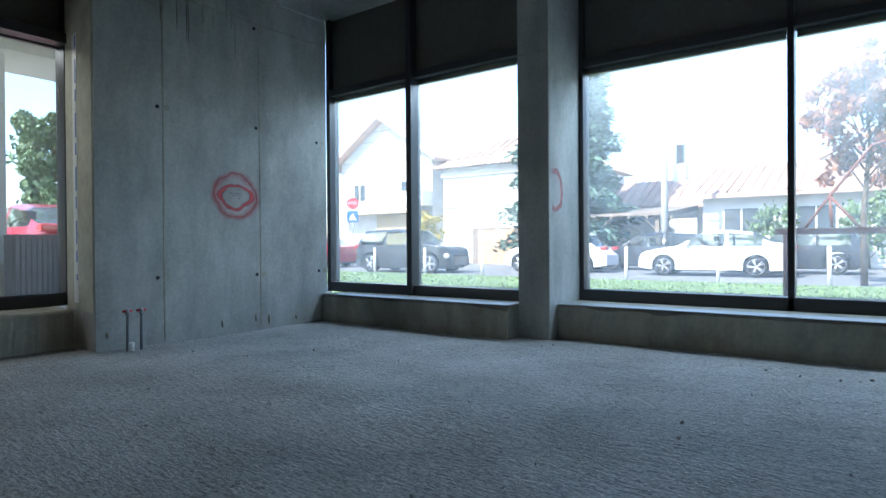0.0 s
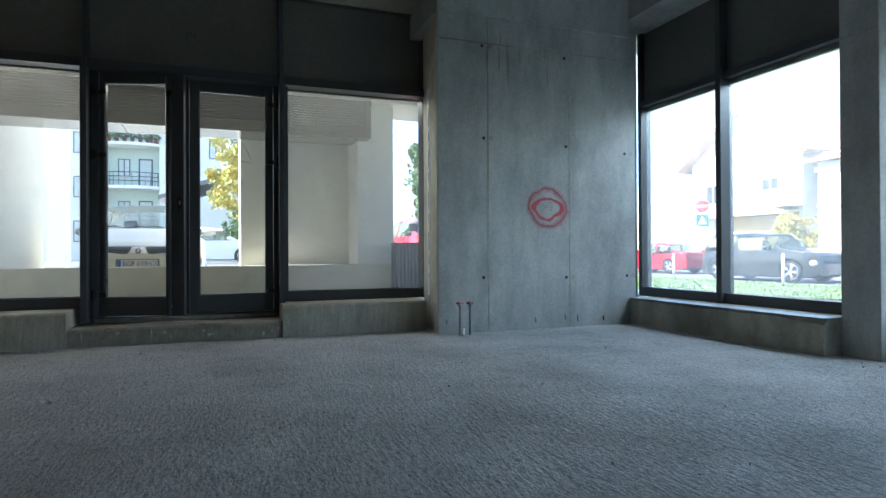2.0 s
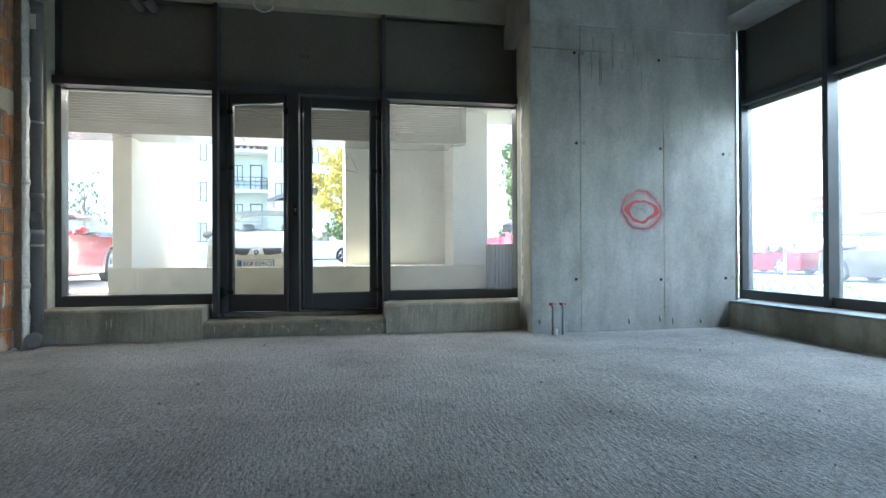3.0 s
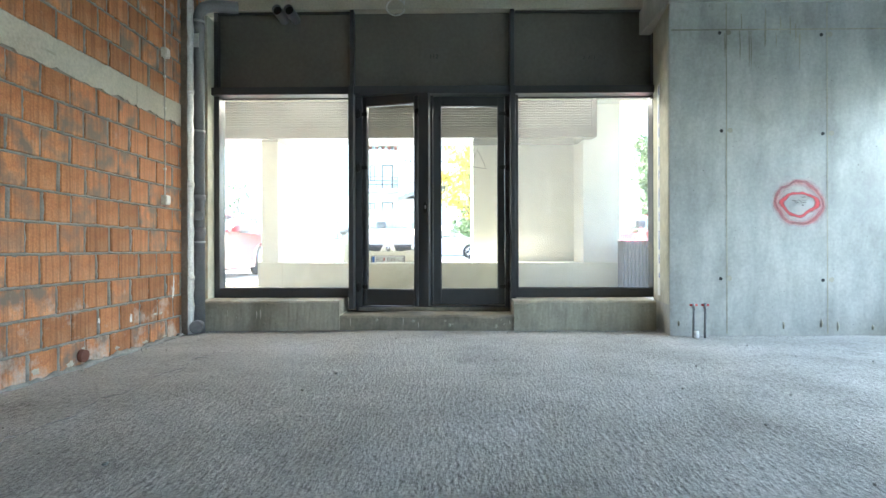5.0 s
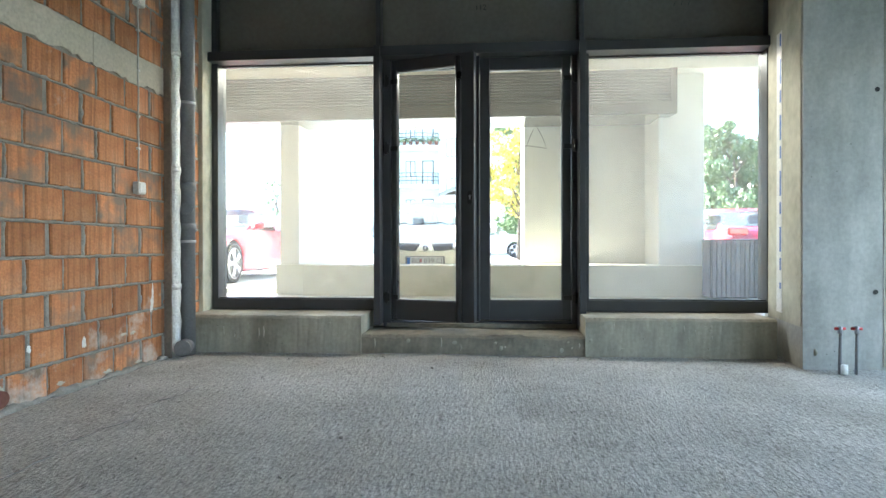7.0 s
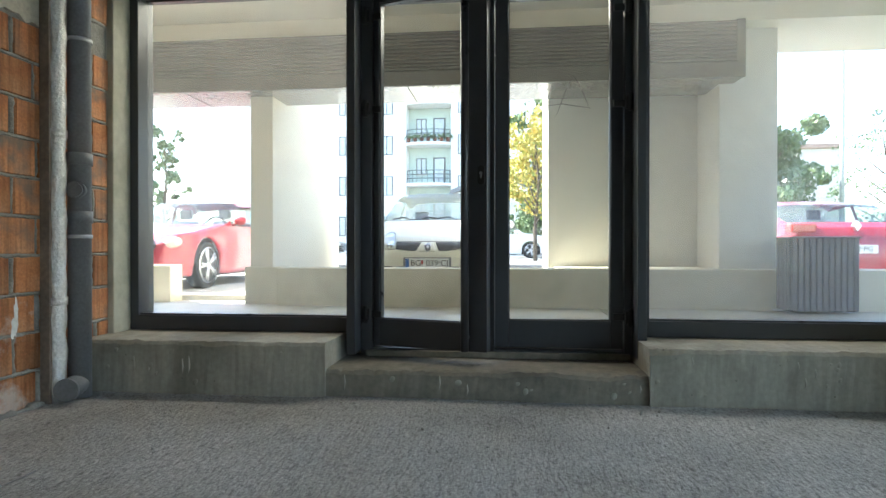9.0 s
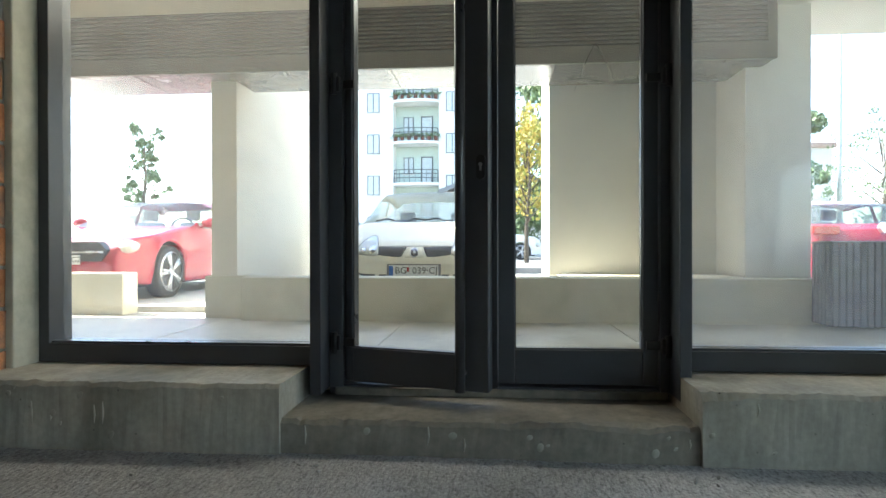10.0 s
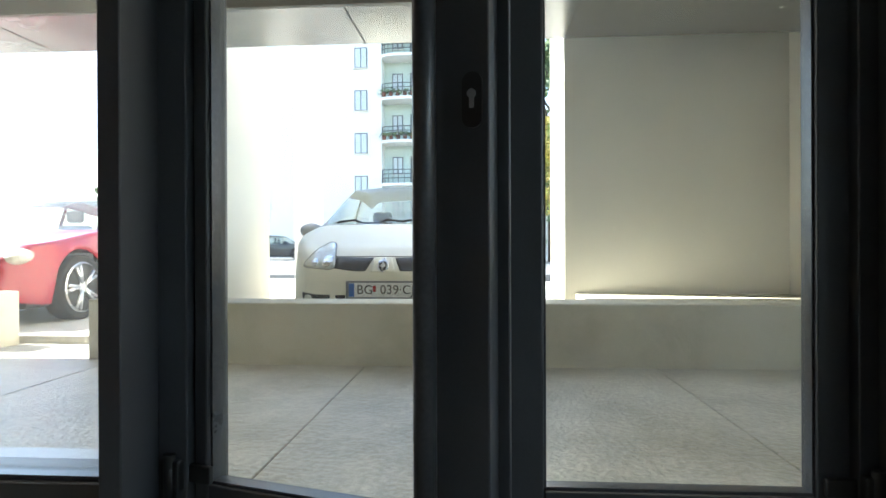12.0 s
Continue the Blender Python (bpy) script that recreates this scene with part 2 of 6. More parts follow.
def block_material(name):
    """Hollow clay blocks: combed vertical ribs, orange to sooty brown from block to block."""
    m = material(name, [(0.40, 0.135, 0.05), (0.52, 0.215, 0.085), (0.56, 0.28, 0.14)], 0.85, scale=5.0, fine=70, bump=0.0, spread=0.4, vary=0.33)
    nt = m.node_tree
    p = nt.nodes["Principled BSDF"]
    src = p.inputs["Base Color"].links[0].from_socket
    co = nt.nodes.new("ShaderNodeTexCoord")
    geo = nt.nodes.new("ShaderNodeNewGeometry")
    comb = nt.nodes.new("ShaderNodeMapping")
    comb.inputs["Scale"].default_value = (34.0, 1.0, 1.1)
    nt.links.new(geo.outputs["Position"], comb.inputs[0])
    wv = nt.nodes.new("ShaderNodeTexNoise")
    socket(wv, "Scale", 1.0), socket(wv, "Detail", 3.0), socket(wv, "Roughness", 0.6)
    nt.links.new(comb.outputs[0], wv.inputs["Vector"])
    mr = nt.nodes.new("ShaderNodeMapRange")
    socket(mr, "From Min", 0.34), socket(mr, "From Max", 0.55), socket(mr, "To Min", 0.5), socket(mr, "To Max", 1.06)
    nt.links.new(wv.outputs[0], mr.inputs[0])
    mul = nt.nodes.new("ShaderNodeMixRGB")
    mul.blend_type = "MULTIPLY"
    socket(mul, "Fac", 0.7)
    nt.links.new(src, mul.inputs[1])
    nt.links.new(mr.outputs[0], mul.inputs[2])
    info = nt.nodes.new("ShaderNodeObjectInfo")
    soot = nt.nodes.new("ShaderNodeMapRange")
    socket(soot, "From Min", 0.55), socket(soot, "From Max", 0.75), socket(soot, "To Min", 0.0), socket(soot, "To Max", 0.9)
    nt.links.new(info.outputs["Random"], soot.inputs[0])
    cloud = nt.nodes.new("ShaderNodeTexNoise")
    socket(cloud, "Scale", 6.0), socket(cloud, "Detail", 4.0)
    nt.links.new(geo.outputs["Position"], cloud.inputs["Vector"])
    patchy = nt.nodes.new("ShaderNodeMapRange")
    socket(patchy, "From Min", 0.42), socket(patchy, "From Max", 0.62), socket(patchy, "To Min", 0.1), socket(patchy, "To Max", 1.0)
    nt.links.new(cloud.outputs[0], patchy.inputs[0])
    both = nt.nodes.new("ShaderNodeMath")
    both.operation = "MULTIPLY"
    nt.links.new(soot.outputs[0], both.inputs[0])
    nt.links.new(patchy.outputs[0], both.inputs[1])
    mx = nt.nodes.new("ShaderNodeMixRGB")
    mx.inputs[2].default_value = (0.17, 0.145, 0.12, 1)
    nt.links.new(both.outputs[0], mx.inputs[0])
    nt.links.new(mul.outputs[0], mx.inputs[1])
    sn = nt.nodes.new("ShaderNodeTexNoise")
    socket(sn, "Scale", 3.2), socket(sn, "Detail", 8.0), socket(sn, "Roughness", 0.7)
    nt.links.new(geo.outputs["Position"], sn.inputs["Vector"])
    salt = nt.nodes.new("ShaderNodeMapRange")
    socket(salt, "From Min", 0.60), socket(salt, "From Max", 0.74), socket(salt, "To Min", 0.0), socket(salt, "To Max", 0.75)
    sepz = nt.nodes.new("ShaderNodeSeparateXYZ")
    nt.links.new(geo.outputs["Position"], sepz.inputs[0])
    damp = nt.nodes.new("ShaderNodeMapRange")
    socket(damp, "From Min", 0.0), socket(damp, "From Max", 0.75), socket(damp, "To Min", 0.13), socket(damp, "To Max", -0.03)
    nt.links.new(sepz.outputs[2], damp.inputs[0])
    rise = nt.nodes.new("ShaderNodeMath")
    nt.links.new(sn.outputs[0], rise.inputs[0])
    nt.links.new(damp.outputs[0], rise.inputs[1])
    nt.links.new(rise.outputs[0], salt.inputs[0])
    mx2 = nt.nodes.new("ShaderNodeMixRGB")
    mx2.inputs[2].default_value = (0.58, 0.52, 0.46, 1)
    nt.links.new(salt.outputs[0], mx2.inputs[0])
    nt.links.new(mx.outputs[0], mx2.inputs[1])
    nt.links.new(mx2.outputs[0], p.inputs["Base Color"])
    b = nt.nodes.new("ShaderNodeBump")
    socket(b, "Strength", 0.5), socket(b, "Distance", 0.004)
    nt.links.new(wv.outputs[0], b.inputs["Height"])
    nt.links.new(b.outputs[0], p.inputs["Normal"])
    return m


M_SCREED = screed_material("rough screed")
M_CONC = concrete_material("cast concrete", (0.47, 0.475, 0.445), (0.36, 0.362, 0.335))
M_CONC_D = concrete_material("raw concrete sill", (0.44, 0.415, 0.335), (0.24, 0.225, 0.175), (3.5, 3.5, 0.9))
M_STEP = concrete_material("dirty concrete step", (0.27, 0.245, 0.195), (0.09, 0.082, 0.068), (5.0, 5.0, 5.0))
M_SLAB = material("ceiling concrete", [(0.36, 0.355, 0.34), (0.45, 0.445, 0.43)], 0.9, scale=1.2, fine=30)
M_BEAMG = material("plastered beam", [(0.45, 0.42, 0.34), (0.55, 0.52, 0.43)], 0.9, scale=2.0, fine=50)
M_PLASTER = material("greenish grey plaster", [(0.38, 0.375, 0.29), (0.50, 0.49, 0.39), (0.56, 0.55, 0.45)], 0.9, scale=3.0, fine=14, bump=0.5, dist=0.006, spread=0.18)
M_BLOCK = block_material("clay block")
M_MORTAR = material("mortar", [(0.21, 0.205, 0.185), (0.35, 0.34, 0.305)], 0.95, scale=9, fine=80, bump=0.6, dist=0.01)
M_ALU = material("anthracite aluminium", [(0.040, 0.042, 0.047), (0.055, 0.057, 0.062)], 0.38, scale=2, fine=120, bump=0.03, spread=0.1)
M_PANEL = material("dark spandrel panel", [(0.125, 0.119, 0.104), (0.17, 0.162, 0.141)], 0.2, scale=0.7, fine=25, bump=0.02, spread=0.15)
M_GASKET = material("rubber gasket", [(0.012, 0.012, 0.012), (0.02, 0.02, 0.02)], 0.6, bump=0)
M_STEEL = material("brushed steel", [(0.30, 0.31, 0.33), (0.38, 0.39, 0.41)], 0.3, 0.9, scale=6, fine=200, bump=0.03)
M_DARKBAR = material("dark grey tube", [(0.06, 0.063, 0.07), (0.09, 0.093, 0.10)], 0.3, 0.4, scale=6, fine=100, bump=0)
M_FOIL = material("crinkled foil wrap", [(0.72, 0.72, 0.70), (0.88, 0.88, 0.86)], 0.35, 0.7, scale=14, fine=55, bump=0.8, dist=0.012)
M_PVC = material("grey pipe plastic", [(0.17, 0.175, 0.185), (0.215, 0.22, 0.23)], 0.45, scale=3, fine=60, bump=0.05)
M_WHITEP = material("white plastic", [(0.70, 0.70, 0.67), (0.78, 0.78, 0.75)], 0.45, scale=8, fine=50, bump=0.03)
M_RED = material("red plastic", [(0.5, 0.03, 0.03), (0.6, 0.06, 0.05)], 0.5, bump=0.05)
M_BLACK = material("black plastic", [(0.010, 0.010, 0.011), (0.018, 0.018, 0.019)], 0.45, bump=0.05)
M_CABLE = material("grey cable", [(0.55, 0.55, 0.53), (0.65, 0.65, 0.62)], 0.5, bump=0)
M_CREAM = material("cream render", [(0.66, 0.62, 0.53), (0.74, 0.70, 0.61)], 0.9, scale=0.8, fine=140, bump=0.2, dist=0.003, spread=0.12)
M_CREAMW = material("white render", [(0.74, 0.72, 0.66), (0.82, 0.80, 0.74)], 0.9, scale=0.9, fine=140, bump=0.2, dist=0.003, spread=0.1)
M_PARAPET = material("stained cream parapet", [(0.52, 0.48, 0.37), (0.63, 0.59, 0.47), (0.68, 0.64, 0.53)], 0.9, scale=1.6, fine=90, bump=0.3, spread=0.2)
M_SLABOUT = material("polished paving", [(0.37, 0.34, 0.275), (0.52, 0.485, 0.405), (0.61, 0.58, 0.495)], 0.36, scale=2.2, fine=42, bump=0.55, dist=0.02, spread=0.45, rough_var=0.2)
M_LOUVRE = material("grey louvre metal", [(0.115, 0.112, 0.10), (0.15, 0.147, 0.13)], 0.5, 0.2, scale=2, fine=60, bump=0.04)
M_SOFFIT = material("grey metal soffit", [(0.26, 0.26, 0.25), (0.33, 0.33, 0.32)], 0.25, 0.5, scale=1.0, fine=40, bump=0.04)
M_WOOD = material("weathered slats", [(0.10, 0.10, 0.11), (0.17, 0.17, 0.18)], 0.7, scale=6, fine=60)
M_ASPHALT = material("asphalt", [(0.13, 0.13, 0.13), (0.20, 0.20, 0.195)], 0.9, scale=0.6, fine=60, bump=0.4)
M_YARD = material("pale concrete yard", [(0.40, 0.38, 0.34), (0.50, 0.48, 0.43)], 0.85, scale=0.5, fine=30, bump=0.3)
M_GRASS = material("grass ground", [(0.10, 0.16, 0.06), (0.15, 0.22, 0.085), (0.19, 0.24, 0.11)], 0.95, scale=0.8, fine=40, bump=0.6, dist=0.03)
M_BARK = material("bark", [(0.09, 0.07, 0.05), (0.15, 0.12, 0.09)], 0.95, scale=6, fine=40, bump=0.6, dist=0.02)
M_ROOF = material("clay roof tiles", [(0.38, 0.25, 0.18), (0.50, 0.34, 0.26)], 0.85, scale=2, fine=14, bump=0.4)
M_HOUSEW = material("white house render", [(0.72, 0.71, 0.67), (0.80, 0.79, 0.75)], 0.9, scale=0.4, fine=40, bump=0.1, spread=0.08)
M_HOUSEY = material("ochre house render", [(0.55, 0.42, 0.22), (0.62, 0.50, 0.29)], 0.9, scale=0.5, fine=40, bump=0.1)
M_GREENW = material("pale green render", [(0.52, 0.60, 0.54), (0.58, 0.66, 0.60)], 0.9, scale=0.5, fine=40, bump=0.1)
M_WIN = material("dark window glass", [(0.05, 0.06, 0.07), (0.08, 0.09, 0.10)], 0.12, bump=0, spread=0.05)
# pale base colour paints the bright sky reflection on the panes
M_PANE = material("window pane with painted sky sheen", [(0.46, 0.49, 0.49), (0.58, 0.61, 0.61)], 0.12, bump=0, spread=0.05)
M_TIMBER = material("old timber", [(0.17, 0.135, 0.105), (0.26, 0.21, 0.165)], 0.85, scale=5, fine=40)
M_ORANGEP = material("orange door paint", [(0.62, 0.30, 0.14), (0.70, 0.38, 0.2)], 0.6, scale=2, fine=40)
M_RUST = material("rusty steel", [(0.14, 0.05, 0.035), (0.22, 0.09, 0.058)], 0.8, scale=8, fine=60)
M_TYRE = material("tyre rubber", [(0.014, 0.014, 0.014), (0.025, 0.025, 0.025)], 0.85, bump=0.1)
M_MESHBLACK = material("dusty black grille plastic", [(0.02, 0.02, 0.021), (0.06, 0.06, 0.06)], 0.6, scale=25, fine=140, bump=0.3)
M_RIM = material("alloy wheel", [(0.55, 0.55, 0.56), (0.65, 0.65, 0.66)], 0.28, 0.8, bump=0, spread=0.05)

M_LAMPGL = material("headlamp lens", [(0.52, 0.51, 0.45), (0.64, 0.63, 0.56)], 0.25, scale=12, fine=60, bump=0.05, coat=0.5)
M_TAIL = material("red lamp lens", [(0.35, 0.02, 0.02), (0.5, 0.04, 0.04)], 0.12, bump=0, coat=0.5)
M_PLATE = material("plate white", [(0.75, 0.75, 0.73), (0.8, 0.8, 0.78)], 0.4, bump=0)
M_BLUE = material("sign blue", [(0.03, 0.12, 0.42), (0.04, 0.16, 0.5)], 0.4, bump=0)
M_SIGNRED = material("sign red", [(0.50, 0.02, 0.03), (0.58, 0.04, 0.05)], 0.4, bump=0)
M_GALV = material("galvanised steel", [(0.42, 0.43, 0.44), (0.55, 0.56, 0.57)], 0.45, 0.6, bump=0.05)
M_CARGLASS = glass_material("car glass", (0.64, 0.70, 0.68), 0.10)
# film thicker than the dust alone, to paint the white glare
DUSTY_VEIL = glass_material("dusty window glass with glare veil", (0.95, 0.97, 0.95), 0.075)
M_DUST = glass_material("wiped dust", (0.72, 0.72, 0.70), 0.04)
# film stands in for bright veiling haze over the view
HAZY = glass_material("hazy window glass", (0.93, 0.96, 0.97), 0.08)
GLASS = glass_material("window glass", (0.95, 0.97, 0.95), 0.02)
# strongest film: the washed-out glare of the street is put into the glass
GLASS_NORTH = glass_material("dusty street window glass with painted haze", (0.98, 0.975, 0.96), 0.16)
L_GREEN = leaf_material("green leaves", (0.06, 0.11, 0.045), (0.18, 0.24, 0.10))
L_DARK = leaf_material("conifer needles", (0.04, 0.09, 0.065), (0.12, 0.19, 0.12))
L_YELLOW = leaf_material("yellowing leaves", (0.30, 0.34, 0.07), (0.55, 0.38, 0.09))
L_REDDISH = leaf_material("copper leaves", (0.16, 0.055, 0.04), (0.30, 0.14, 0.07))
L_GRASS = leaf_material("grass blades", (0.10, 0.17, 0.06), (0.20, 0.28, 0.11))


def paint(name, c, rough=0.25, coat=0.4):
    return material(name, [tuple(v * 0.94 for v in c), c], rough, scale=1.0, fine=200, bump=0, spread=0.03, coat=coat, rough_var=0.04)


# ================= mesh helpers =================


def bm_box(x0, x1, y0, y1, z0, z1, bevel=0.0, bm=None):
    own = bm if bm is not None else bmesh.new()
    vs = [own.verts.new((x, y, z)) for x in (x0, x1) for y in (y0, y1) for z in (z0, z1)]
    fs = [own.faces.new([vs[i] for i in f]) for f in ((0, 1, 3, 2), (4, 6, 7, 5), (0, 4, 5, 1), (2, 3, 7, 6), (0, 2, 6, 4), (1, 5, 7, 3))]
    if bevel:
        es = list({e for f in fs for e in f.edges})
        bmesh.ops.bevel(own, geom=es, offset=bevel, segments=2, affect="EDGES", profile=0.5)
    return own


def bm_tube(points, r, sides=12, caps=True, bm=None):
    """A tube along points; r one radius, or one for each point."""
    own = bm if bm is not None else bmesh.new()
    pts = [Vector(p) for p in points]
    rs = r if isinstance(r, (list, tuple)) else [r] * len(pts)
    rings = []
    for i, p in enumerate(pts):
        d = (pts[min(i + 1, len(pts) - 1)] - pts[max(i - 1, 0)]).normalized()
        a = d.orthogonal().normalized() if i == 0 else (ref - d * ref.dot(d)).normalized()
        ref = a
        b = d.cross(a)
        rings.append([own.verts.new(p + (a * math.cos(t) + b * math.sin(t)) * rs[i]) for t in [2 * math.pi * k / sides for k in range(sides)]])
    for q, w in zip(rings, rings[1:]):
        for k in range(sides):
            own.faces.new((q[k], q[(k + 1) % sides], w[(k + 1) % sides], w[k])).smooth = True
    if caps:
        own.faces.new(rings[0][::-1])
        own.faces.new(rings[-1])
    return own


def bm_prism(poly, axis, lo, hi, bm=None):
    """A flat outline (two coordinates) pushed from lo to hi along axis x, y or z."""
    own = bm if bm is not None else bmesh.new()

    def at(a, b, c):
        return {"x": (c, a, b), "y": (a, c, b), "z": (a, b, c)}[axis]
    lower = [own.verts.new(at(a, b, lo)) for a, b in poly]
    upper = [own.verts.new(at(a, b, hi)) for a, b in poly]
    n = len(poly)
    own.faces.new(lower)
    own.faces.new(upper[::-1])
    for k in range(n):
        own.faces.new((lower[k], upper[k], upper[(k + 1) % n], lower[(k + 1) % n]))
    bmesh.ops.recalc_face_normals(own, faces=own.faces[:])
    return own


def mesh_of(name, bm, mat):
    me = bpy.data.meshes.new(name)
    bmesh.ops.recalc_face_normals(bm, faces=bm.faces[:])
    bm.to_mesh(me)
    bm.free()
    me.materials.append(mat)
    return me


def thing(name, label, category, at=(0, 0, 0), group="", kind="", turn=0):
    ob = new(name)
    ob.empty_display_size = 0.1
    ob.matrix_world = pose(*at, 0, 0, turn)
    return tagged(ob, label, category, group, kind)


def part(name, bm, mat, parent=None, label=""):
    ob = new(name, mesh_of(name, bm, mat))
    if parent is not None:
        ob.parent = parent
    return tagged(ob, label)


def structure(name, bm, mat, label, category):
    return tagged(new(name, mesh_of(name, bm, mat)), label, category, "", "structure")


def lettering(text, size, mat, parent, m, name="lettering", depth=0.001):
    cu = bpy.data.curves.new(name, "FONT")
    cu.body, cu.size, cu.extrude, cu.align_x, cu.align_y = text, size, depth, "CENTER", "CENTER"
    tmp = bpy.data.objects.new("tmp", cu)
    scene.collection.objects.link(tmp)
    bpy.context.view_layer.update()
    me = bpy.data.meshes.new_from_object(tmp.evaluated_get(bpy.context.evaluated_depsgraph_get()))
    bpy.data.objects.remove(tmp)
    me.materials.clear()
    me.materials.append(mat)
    ob = new(name, me)
    ob.parent = parent
    ob.matrix_basis = m
    return ob


def rough_edge_box(x0, x1, y0, y1, z0, z1, along, step, amount, seed):
    """A cast block whose long top edges are chipped and uneven."""
    rng = random.Random(seed)
    bm = bmesh.new()
    a0, a1 = (x0, x1) if along == "x" else (y0, y1)
    b0, b1 = (y0, y1) if along == "x" else (x0, x1)
    n = max(2, int((a1 - a0) / step))
    sgn = 1 if b1 > b0 else -1
    prev = None
    for i in range(n + 1):
        a = a0 + (a1 - a0) * i / n
        dz = amount * (1.1 * noise.noise((a * 5.3, seed * 3.7, 0)) + 0.7 * noise.noise((a * 17.0, seed, 5)) - 0.45) + rng.uniform(-1, 1) * amount * 0.3
        ch = 0.005 + 0.004 * rng.random() + 0.05 * max(0.0, noise.noise((a * 3.4, seed * 2.1, 9)) - 0.12)
        sec = [(b0, z0), (b1, z0), (b1 - rng.random() * 0.004, (z0 + z1) / 2), (b1 - rng.random() * 0.004, z1 + dz - 0.012 - ch), (b1 - sgn * (0.012 + ch), z1 + dz), (b1 - sgn * (0.045 + 2 * ch), z1 - 0.002 * rng.random()), (b0, z1)]
        ring = [bm.verts.new((a, b, z) if along == "x" else (b, a, z)) for b, z in sec]
        if prev:
            for k in range(7):
                bm.faces.new((prev[k], prev[(k + 1) % 7], ring[(k + 1) % 7], ring[k]))
        else:
            bm.faces.new(ring)
        prev = ring
    bm.faces.new(prev[::-1])
    return bm


# ================= the room =================
WX, WIN_X, NY = -4.045, -4.75, 9.0       # pier face, front of west frames, north glazing
BRICK_Y, EAST_X, CEIL = 1.323, 4.6, 3.78

# floor: a fine uneven sheet
_n = 190
_xs, _ys = np.linspace(-5.0, EAST_X, _n), np.linspace(1.2, 9.6, _n)
_v = [(x, y, 0.006 * noise.noise((x * 1.7, y * 1.7, 0)) + 0.004 * noise.noise((x * 7, y * 7, 3)) - 0.004) for y in _ys for x in _xs]
_f = [(r * _n + c, r * _n + c + 1, (r + 1) * _n + c + 1, (r + 1) * _n + c) for r in range(_n - 1) for c in range(_n - 1)]
_me = bpy.data.meshes.new("floor")
_me.from_pydata(_v, [], _f)
_me.materials.append(M_SCREED)
_me.shade_smooth()
tagged(new("floor", _me), "rough unfinished grey concrete screed floor, dusty and pitted", "floor", "", "structure")

structure("ceiling", bm_box(-5.0, EAST_X + 0.2, 1.0, 9.7, CEIL, CEIL + 0.2), M_SLAB, "bare grey concrete ceiling slab", "ceiling")
structure("wall_east", bm_box(EAST_X, EAST_X + 0.2, 1.0, 9.7, -0.2, CEIL), M_CONC, "plain grey concrete end wall", "wall")

# west lintel and the beam over the pier
structure("beam_west", bm_box(-5.0, -4.80, 1.1, 6.2, 3.555, CEIL, 0.006), M_BEAMG, "rough plastered lintel beam over the shopfront", "beam")
structure("beam_pier", bm_box(-5.0, -4.02, 6.2, 8.56, 3.29, CEIL, 0.006), M_CONC, "grey concrete beam with an uneven lower edge", "beam")
structure("beam_north", bm_box(-5.0, EAST_X, 8.56, 9.65, 3.5, CEIL, 0.006), M_CONC, "grey concrete beam over the street windows", "beam")

# concrete pier between the two glazed sides
pier = structure("wall_pier", bm_prism([(WX, 6.215), (-4.86, 6.335), (-5.0, 6.40), (-5.0, 8.64), (WX, 8.64)], "z", -0.1, 3.29), M_CONC, "board-marked grey concrete pier with tie holes and water runs", "wall")
for y in (6.775, 7.762):
    part("form_seam", bm_box(WX, WX + 0.003, y - 0.006, y + 0.006, 0.02, 3.28), M_CONC_D, pier, "dark formwork seam")
part("form_seam", bm_box(WX, WX + 0.005, 6.23, 8.62, 3.015, 3.027), M_CONC_D, pier, "dark formwork seam")
for y, z in ((6.725, 2.022), (7.718, 1.99), (6.715, 0.562), (7.716, 0.545), (6.71, 2.99), (7.706, 2.965), (8.52, 0.55), (8.50, 1.95)):
    hole = part("tie_hole", bm_tube([(WX - 0.01, y, z), (WX + 0.004, y, z)], 0.017, 12), M_GASKET, pier, "dark formwork tie hole")
    part("mortar_plug", bm_tube([(WX - 0.01, y + 0.085, z + 0.004), (WX + 0.003, y + 0.085, z + 0.004)], 0.026, 12), M_CONC_D, pier)
for y, z, h in ((6.30, 0.12, 0.05), (7.33, 0.10, 0.07), (7.70, 0.12, 0.08), (7.86, 0.09, 0.09), (8.2, 0.08, 0.05)):
    part("rust_stain", bm_tube([(WX - 0.002, y, z - h / 2), (WX + 0.002, y + 0.004, z), (WX - 0.002, y, z + h / 2)], [0.006, 0.014, 0.006], 8), M_CONC_D, pier, "dark chip low on the pier")
_r = random.Random(31)
for _ in range(13):
    y, z1 = _r.uniform(6.75, 7.5), _r.uniform(2.95, 3.25)
    L = _r.uniform(0.12, 0.45)
    part("water_run", bm_tube([(WX - 0.001, y, z1), (WX + 0.001, y + 0.004, z1 - L / 2), (WX - 0.002, y + 0.002, z1 - L)], [0.004, 0.006, 0.002], 6), M_CONC_D, pier, "dark water run")
# plastered reveal strip beside the west window
reveal = structure("trim_reveal", bm_prism([(-4.075, 6.213), (-4.84, 6.326), (-4.84, 6.33), (-4.075, 6.218)], "z", 0.30, 3.45), M_PLASTER, "plastered window reveal with a taped edge", "reveal")
part("corner_tape", bm_prism([(-4.48, 6.2695), (-4.61, 6.2890), (-4.61, 6.2925), (-4.48, 6.2735)], "z", 0.36, 2.62), M_WHITEP, reveal, "white tape strip with faded printing")
for i in range(14):
    part("tape_print", bm_prism([(-4.50, 6.2710), (-4.53, 6.2755), (-4.53, 6.2785), (-4.50, 6.2740)], "z", 0.55 + 0.15 * i, 0.60 + 0.15 * i + 0.05 * (i % 3)), M_BLUE, reveal)

